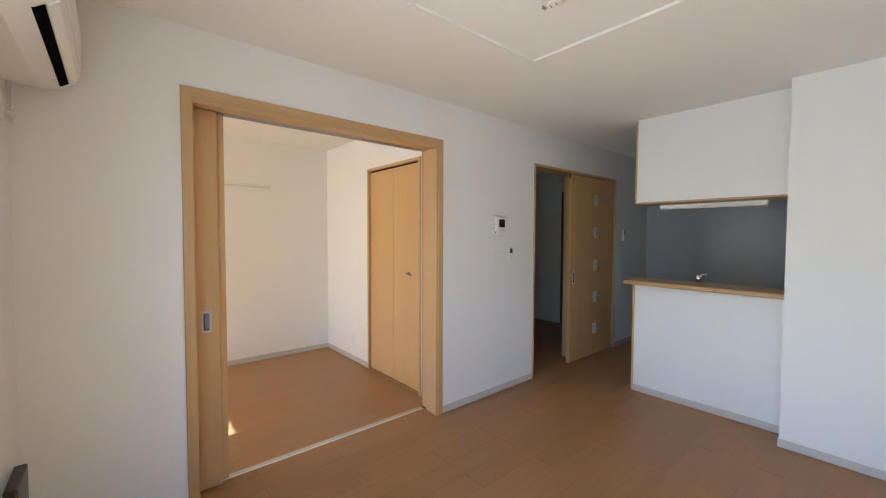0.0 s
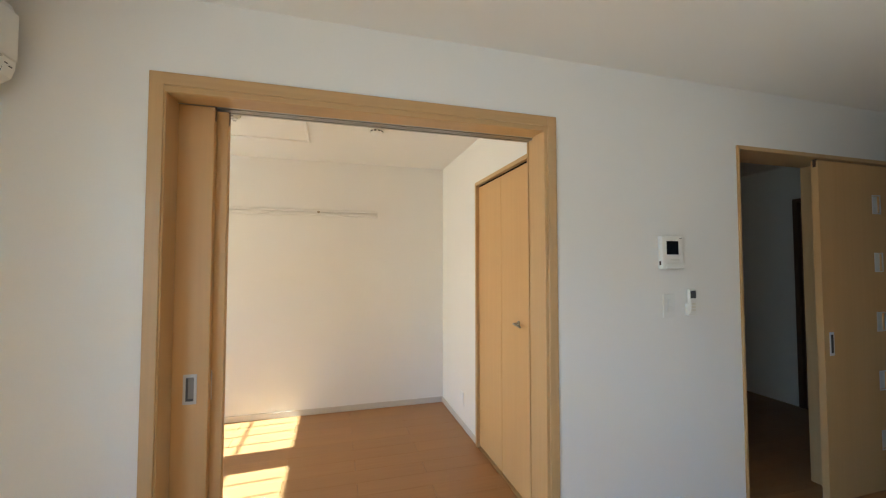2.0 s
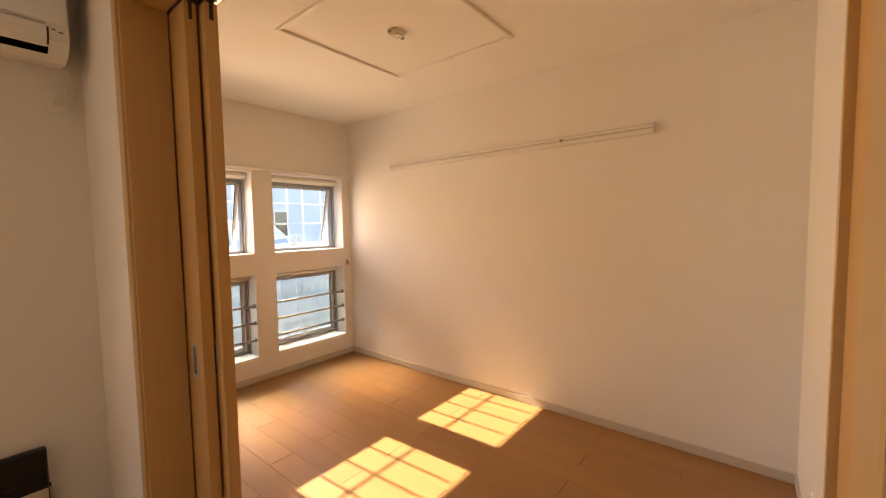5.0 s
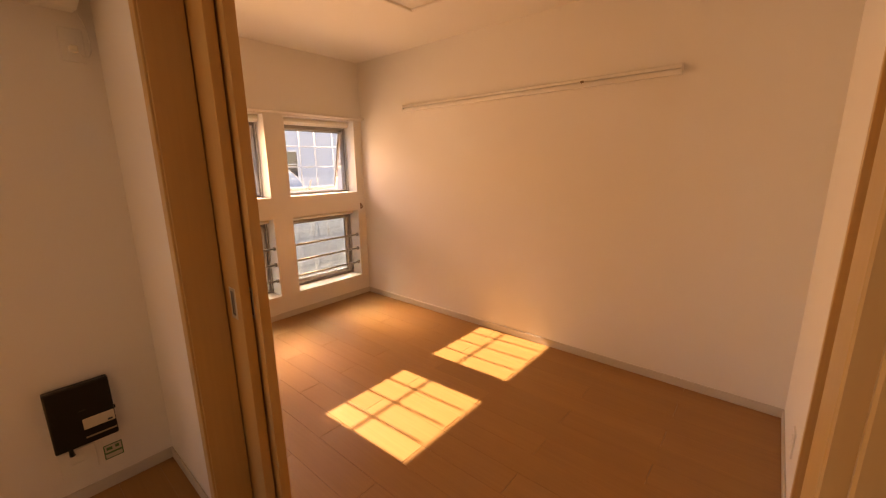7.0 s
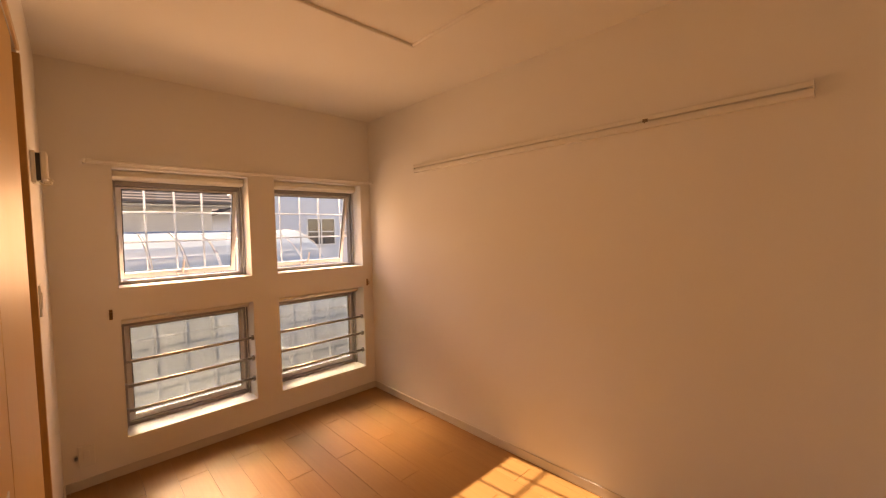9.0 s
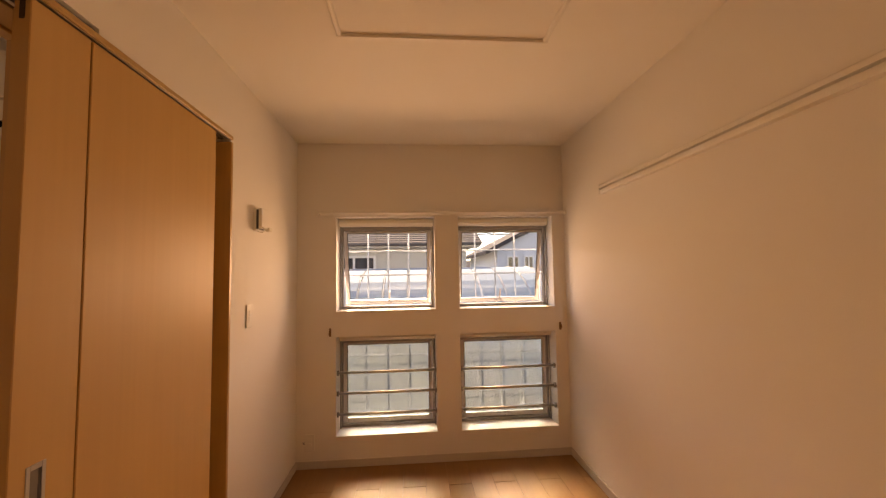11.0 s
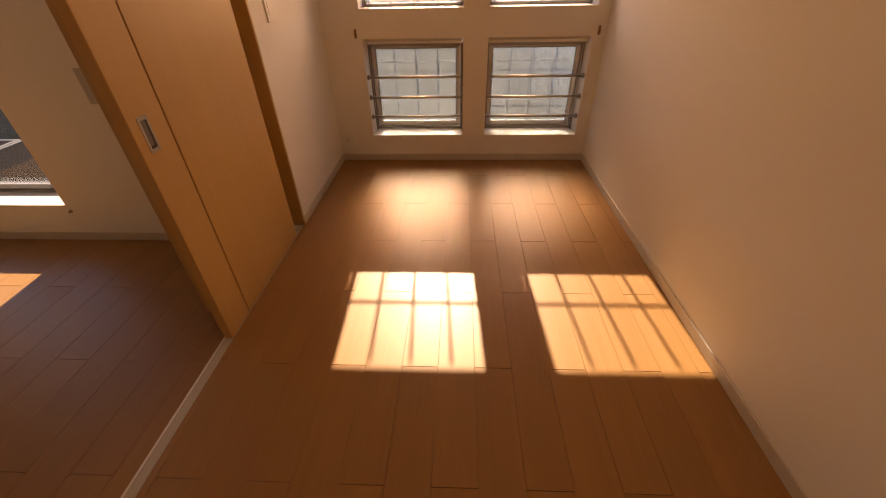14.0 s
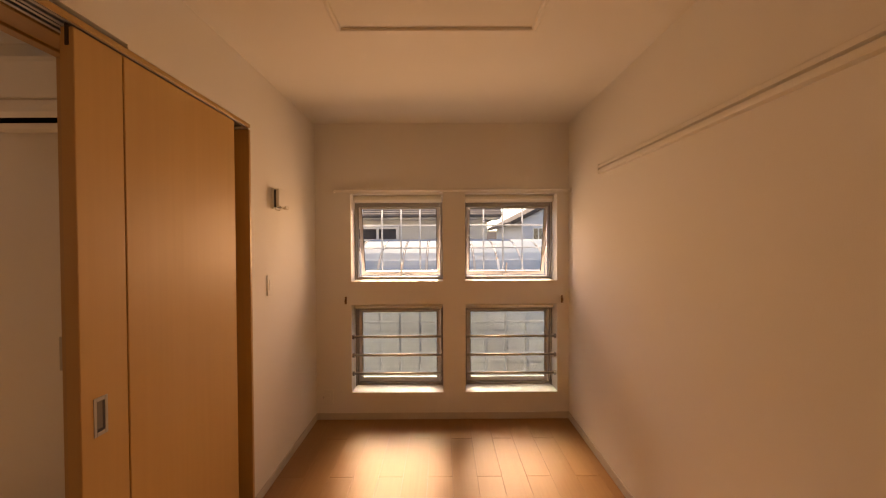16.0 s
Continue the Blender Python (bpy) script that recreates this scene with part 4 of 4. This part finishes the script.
# ---- hall door with five small panes ----
def hall_door():
    d = thing("hall_door", (-0.19, -5.78, 0), "beech sliding door with five small panes, half open", "sliding door")
    x0, x1, y0, y1, z0, z1 = -0.202, -0.166, -6.25, -5.295, 0.006, 2.04
    ya, yb = -5.855, -5.785
    panes = [(0.255, 0.365), (0.622, 0.732), (0.990, 1.100), (1.365, 1.475), (1.735, 1.845)]
    bars = [(x0, y0, z0, x1, ya, z1), (x0, yb, z0, x1, y1, z1)]
    zs = [z0] + [z for p in panes for z in p] + [z1]
    bars += [(x0, ya, zs[i], x1, yb, zs[i + 1]) for i in range(0, len(zs), 2)]
    part("door_leaf", boxes(*bars), PANEL_WOOD, d)
    for a, b in panes:
        part("small_pane", boxes((x0 + 0.012, ya, a, x1 - 0.012, yb, b)), DOOR_GLASS, d)
        part("pane_trim", boxes((x0 - 0.002, ya - 0.006, a - 0.006, x0 + 0.004, ya, b + 0.006), (x0 - 0.002, yb, a - 0.006, x0 + 0.004, yb + 0.006, b + 0.006),
                                (x0 - 0.002, ya, b, x0 + 0.004, yb, b + 0.006), (x0 - 0.002, ya, a - 0.006, x0 + 0.004, yb, a)), SASH_METAL, d)
    pull = part("cup_pull", boxes((x0 - 0.002, y1 - 0.085, 0.86, x0 + 0.001, y1 - 0.045, 1.00), bevel=0.001), SASH_METAL, d)
    # dark strip on a flat pull, painting the shade of its recess
    part("pull_cup", boxes((x0 - 0.0028, y1 - 0.075, 0.875, x0 - 0.0015, y1 - 0.055, 0.985)), DARK_GREY, pull)
    part("guide", boxes((x0 + 0.008, y1 - 0.010, z1 - 0.04, x1 - 0.008, y1 + 0.002, z1 + 0.01), bevel=0.003), DARK_BRACKET, d)
    fr = thing("door_1", (P, -5.45, 0), "slim beech frame round the hall doorway", "door frame", kind="structure")
    part("jamb", boxes((P - 0.008, -4.652, 0, -0.001, -4.634, 2.075), bevel=0.002), CASING_WOOD, fr)
    part("jamb", boxes((P - 0.008, -6.276, 0, P + 0.05, -6.258, 2.075), bevel=0.002), CASING_WOOD, fr)
    part("inner_jamb", boxes((-0.160, -5.535, 0, 0.005, -5.480, 2.052), bevel=0.002), CASING_WOOD, fr)
    part("lintel", boxes((P - 0.008, -6.258, 2.052, -0.001, -4.652, 2.075), bevel=0.002), LINTEL_WOOD, fr)
    return d


hall_door()
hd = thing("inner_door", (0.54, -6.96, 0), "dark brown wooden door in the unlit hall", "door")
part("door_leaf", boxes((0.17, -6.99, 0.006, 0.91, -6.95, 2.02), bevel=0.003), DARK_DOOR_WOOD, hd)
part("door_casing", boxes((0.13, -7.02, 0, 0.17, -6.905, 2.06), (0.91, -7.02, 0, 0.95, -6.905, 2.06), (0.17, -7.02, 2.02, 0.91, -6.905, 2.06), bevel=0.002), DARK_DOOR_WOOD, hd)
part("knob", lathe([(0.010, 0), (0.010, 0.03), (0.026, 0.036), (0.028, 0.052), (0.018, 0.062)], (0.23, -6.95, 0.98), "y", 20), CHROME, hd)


# ---- kitchen ----
ct = thing("counter_top", (-1.45, -5.15, 0.962), "beech breakfast counter on the white half wall", "counter")
prof = [(-5.345, 0.962), (-5.345, 0.996), (-5.342, 0.999), (-5.008, 0.999), (-5.000, 0.993), (-5.000, 0.970), (-5.008, 0.962)]
part("board", extrude_profile(prof, -2.001, -0.905, "x"), COUNTER_WOOD, ct)
part("board_end", boxes((-2.030, -5.06, 0.964, -2.001, -5.002, 0.998)), COUNTER_WOOD, ct)
kl = thing("kitchen_light", (-1.46, -5.3, 1.63), "white slim tube light under hatch cupboard", "kitchen light")
part("housing", boxes((-1.84, -5.335, 1.640, -1.09, -5.265, 1.662), bevel=0.004), WHITE_PLASTIC, kl)
part("diffuser", extrude_profile([(-5.328, 1.640), (-5.322, 1.626), (-5.300, 1.620), (-5.278, 1.626), (-5.272, 1.640)], -1.835, -1.095, "x"), WHITE_PAINT, kl)
su = thing("sink_unit", (-1.45, -5.55, 0), "kitchen sink unit with steel top behind counter", "kitchen unit")
part("cabinet", boxes((-1.98, -5.86, 0.06, -0.98, -5.24, 0.80), bevel=0.003), WHITE_PAINT, su)
part("plinth", boxes((-1.98, -5.82, 0.0, -0.98, -5.24, 0.06)), DARK_GREY, su)
part("worktop", boxes((-2.001, -5.88, 0.80, -0.97, -5.236, 0.84), bevel=0.004), STEEL, su)
fc = thing("kitchen_tap", (-1.37, -5.42, 0.84), "chrome mixer tap behind the counter", "tap")
part("base", lathe([(0.028, 0), (0.028, 0.012), (0.022, 0.02), (0.022, 0.15), (0.028, 0.16), (0.028, 0.205), (0.018, 0.215)], (-1.37, -5.40, 0.84), "z", 24), CHROME, fc)
part("spout", tube([(-1.37, -5.41, 1.00), (-1.34, -5.46, 1.04), (-1.31, -5.54, 1.04), (-1.325, -5.58, 1.01), (-1.325, -5.59, 0.98)], 0.012, 12), CHROME, fc)
part("lever", tube([(-1.37, -5.40, 1.045), (-1.39, -5.39, 1.058), (-1.43, -5.375, 1.062)], 0.011, 10), CHROME, fc)

# ---- outside ----
gm = bmesh.new()
bmesh.ops.create_grid(gm, x_segments=1, y_segments=1, size=900)
bmesh.ops.translate(gm, verts=gm.verts, vec=(0, 0, -3.1))
solid("ground", gm, ASPHALT)


def roof_rows(x0, x1, y0, z0, slope_y, slope_z, rows, cols, mat, parent):
    """Overlapping roof tiles laid in rows up a slope."""
    bm = bmesh.new()
    sx = (x1 - x0) / cols
    for r in range(rows):
        for c in range(cols):
            xa_, xb_ = x0 + c * sx + 0.006, x0 + (c + 1) * sx - 0.006
            ya_, yb_ = y0 + r * slope_y, y0 + (r + 1.15) * slope_y
            za_, zb_ = z0 + r * slope_z + 0.030, z0 + (r + 1.15) * slope_z + 0.01
            vs = [bm.verts.new(p) for p in ((xa_, ya_, za_), (xb_, ya_, za_), (xb_, yb_, zb_), (xa_, yb_, zb_),
                                            (xa_, ya_, za_ - 0.030), (xb_, ya_, za_ - 0.030))]
            bm.faces.new(vs[:4])
            bm.faces.new((vs[4], vs[5], vs[1], vs[0]))
    ob = part("roof_tiles", bm, mat, parent)
    return tagged(ob, kind="stuff")


def house_window(parent, x0, x1, z0, z1, y):
    w = part("window", boxes((x0 - 0.05, y - 0.06, z0 - 0.05, x1 + 0.05, y, z0), (x0 - 0.05, y - 0.06, z1, x1 + 0.05, y, z1 + 0.05),
                             (x0 - 0.05, y - 0.06, z0, x0, y, z1), (x1, y - 0.06, z0, x1 + 0.05, y, z1), (x0, y - 0.05, (z0 + z1) / 2 - 0.02, x1, y, (z0 + z1) / 2 + 0.02), ((x0 + x1) / 2 - 0.025, y - 0.05, z0, (x0 + x1) / 2 + 0.025, y, z1)), WHITE_PAINT, parent)
    part("pane", boxes((x0, y - 0.02, z0, x1, y - 0.005, z1)), HOUSE_GLASS, w)


def tiled_house():
    h = thing("neighbour_house", (-2.5, 8.0, -3.1), "beige rendered house with grey tiled roof", "house")
    x0, x1, y0, y1, ez = -8.0, 2.00, 5.2, 12.0, 1.95
    part("wall", boxes((x0, y0, -3.1, x1, y1, ez)), RENDER_WALL, h)
    part("eaves", boxes((x0 - 0.3, y0 - 0.35, ez - 0.02, x1 + 0.25, y0 + 0.2, ez + 0.03), bevel=0.01), RENDER_WALL, h)
    part("gutter", rod((x0 - 0.3, y0 - 0.40, ez + 0.03), (x1 + 0.25, y0 - 0.40, ez + 0.03), 0.022, 12), GUTTER, h)
    part("roof", extrude_profile([(y0 - 0.4, ez + 0.04), (y0 + 3.4, ez + 1.62), (y0 + 7.2, ez + 0.04)], x0 - 0.3, x1 + 0.28, "x"), ROOF_TILE, h)
    roof_rows(x0 - 0.3, x1 + 0.28, y0 - 0.4, ez + 0.05, 0.135, 0.056, 28, 44, ROOF_TILE, h)
    house_window(h, -0.75, 0.05, 1.26, 1.74, y0)
    house_window(h, -5.0, -3.4, 0.9, 1.84, y0)
    part("storey_band", boxes((x0, y0 - 0.03, 0.15, x1 + 0.03, y0, 0.30)), WHITE_PAINT, h)
    return h


tiled_house()


def gable_house():
    h = thing("neighbour_house", (8.5, 16, -3.1), "white sided house with low gabled roof", "house")
    x0, x1, y0, y1, ez = 4.3, 12.0, 12.6, 20.0, 2.35
    part("wall", extrude_profile([(x0, -3.1), (x1, -3.1), (x1, ez), ((x0 + x1) / 2, ez + 1.9), (x0, ez)], y0, y1, "y"), WHITE_SIDING, h)
    xm = (x0 + x1) / 2
    part("roof", extrude_profile([(x0 - 0.5, ez - 0.22), (xm, ez + 1.93), (x1 + 0.5, ez - 0.22), (x1 + 0.5, ez - 0.06), (xm, ez + 2.12), (x0 - 0.5, ez - 0.06)], y0 - 0.25, y1 + 0.5, "y"), ROOF_DARK, h)
    for k in range(12):
        part("siding_board", boxes((x0 - 0.012, y0 - 0.012, -0.6 + k * 0.24, x1 + 0.012, y0, -0.39 + k * 0.24)), WHITE_SIDING, h)
    for a, b in ((4.75, 5.15), (5.45, 5.75), (7.2, 8.4)):
        house_window(h, a, b, 0.95, 2.0, y0 - 0.012)
    return h


gable_house()


def far_house(x0, x1, y0, ez, mat, label):
    h = thing("far_house", ((x0 + x1) / 2, y0 + 3, -3.1), label, "house", "far houses")
    part("wall", boxes((x0, y0, -3.1, x1, y0 + 7, ez)), mat, h)
    part("roof", extrude_profile([(y0 - 0.5, ez), (y0 + 3.5, ez + 1.5), (y0 + 7.5, ez)], x0 - 0.4, x1 + 0.4, "x"), ROOF_DARK, h)
    for k in range(2):
        house_window(h, x0 + 0.6 + 2.2 * k, x0 + 1.8 + 2.2 * k, ez - 1.6, ez - 0.5, y0)
    return h


far_house(2.4, 8.5, 32.0, 1.1, WHITE_SIDING, "pale distant house between the neighbours")
far_house(-22.0, -8.7, 6.0, 2.4, FAR_RENDER, "dull olive distant house beyond the carport")


def arched_carport():
    c = thing("carport_roof", (1.2, 3.4, -3.1), "arched pale polycarbonate carport roof with white ribs", "carport")
    x0, x1, k = -0.35, 3.05, 9
    prof = [(2.75 + 1.75 * (1 - math.cos(a)), 0.72 + 0.78 * math.sin(a)) for a in [math.pi / 2 * i / 8 for i in range(9)]]
    step = (x1 - x0) / k
    for i in range(k):
        a, b = x0 + i * step + 0.02, x0 + (i + 1) * step - 0.02
        outline = prof + [(y, z - 0.006) for y, z in reversed(prof)]
        part("roof_sheet", extrude_profile(outline, a, b, "x"), POLYCARB, c)
    for i in range(k + 1):
        x = x0 + i * step
        part("rib", tube([(x, y, z + 0.002) for y, z in prof], 0.0045, 8), WHITE_PAINT, c)
    part("front_beam", boxes((x0 - 0.03, 2.70, 0.66, x1 + 0.03, 2.78, 0.74), bevel=0.008), BEAM_PAINT, c)
    part("middle_beam", boxes((x0 - 0.03, 3.23, 1.17, x1 + 0.03, 3.27, 1.22), bevel=0.006), BEAM_PAINT, c)
    part("back_beam", boxes((x0 - 0.03, 4.46, 1.42, x1 + 0.03, 4.54, 1.50), bevel=0.008), BEAM_PAINT, c)
    for x in (x0 + 0.05, x1 - 0.05):
        part("post", boxes((x - 0.04, 4.44, -3.1, x + 0.04, 4.54, 1.44), bevel=0.006), WHITE_PAINT, c)
    return c


arched_carport()
for k in range(2):
    w = thing("overhead_cable", (6, 10, 3), "black overhead cable sagging between houses", "cable", "overhead cables")
    pts = [(2.0 + 2.9 * i / 12, 5.6 + 6.98 * i / 12, 2.3 + 0.12 * k + (0.75 - 0.2 * k) * i / 12 - 0.35 * (i / 12) * (1 - i / 12)) for i in range(13)]
    part("wire", tube(pts, 0.018, 6), CABLE_RUBBER, w)


# ---- floor planks, laid along y ----
BW, BL = 0.1515, 0.925
MESHES = {}


def plank_mesh(w, l):
    key = (round(w, 4), round(l, 4))
    if key not in MESHES:
        g, e, c, d = 0.0004, 0.0010, 0.0005, 0.012
        bm = bmesh.new()
        lo = [bm.verts.new(p) for p in ((g, e, -d), (w - g, e, -d), (w - g, l - e, -d), (g, l - e, -d))]
        mid = [bm.verts.new(p) for p in ((g, e, -c), (w - g, e, -c), (w - g, l - e, -c), (g, l - e, -c))]
        top = [bm.verts.new(p) for p in ((g + c, e + c, 0), (w - g - c, e + c, 0), (w - g - c, l - e - c, 0), (g + c, l - e - c, 0))]
        bm.faces.new(top)
        for a, b in ((lo, mid), (mid, top)):
            for i in range(4):
                bm.faces.new((a[i], a[(i + 1) % 4], b[(i + 1) % 4], b[i]))
        me = bpy.data.meshes.new("plank")
        bm.to_mesh(me)
        bm.free()
        me.materials.append(PLANK_WOOD)
        MESHES[key] = me
    return MESHES[key]


def lay(floor, rx0, ry0, rx1, ry1, x_off, even_y, odd_y):
    k0, k1 = math.floor((rx0 - x_off) / BW), math.ceil((rx1 - x_off) / BW)
    for k in range(k0, k1):
        a, b = max(rx0, x_off + k * BW), min(rx1, x_off + (k + 1) * BW)
        if b - a < 0.008:
            continue
        y = (even_y if k % 2 == 0 else odd_y)
        y -= math.ceil((y - ry0) / BL) * BL
        while y < ry1:
            c, d = max(ry0, y), min(ry1, y + BL)
            if d - c > 0.008:
                ob = new("plank", plank_mesh(b - a, d - c))
                ob.location = (a, c, 0)
                ob.parent = floor
            y += BL


floor_bed = solid("floor_bedroom", boxes((-0.004, N, -0.3, E, 0, -0.011)), SUBFLOOR)
floor_liv = solid("floor_living", boxes((W, KB, -0.3, -0.088, LS, -0.011), (-0.088, -4.3, -0.3, -0.004, -1.09, -0.011), (-0.088, KB, -0.3, E, -4.3, -0.011)), SUBFLOOR)
solid("floor_closet", boxes((0, -4.3, -0.3, E, N, -0.002)), CASING_WOOD)
lay(floor_bed, -0.004, N, E, 0.0, 0.023, -2.632, -2.170)
lay(floor_liv, W, KB, -0.050, LS, -0.275 - BW * 20, -2.630, -2.172)
lay(floor_liv, -0.050, -6.92, E, -4.36, -0.1235, -2.630, -2.172)
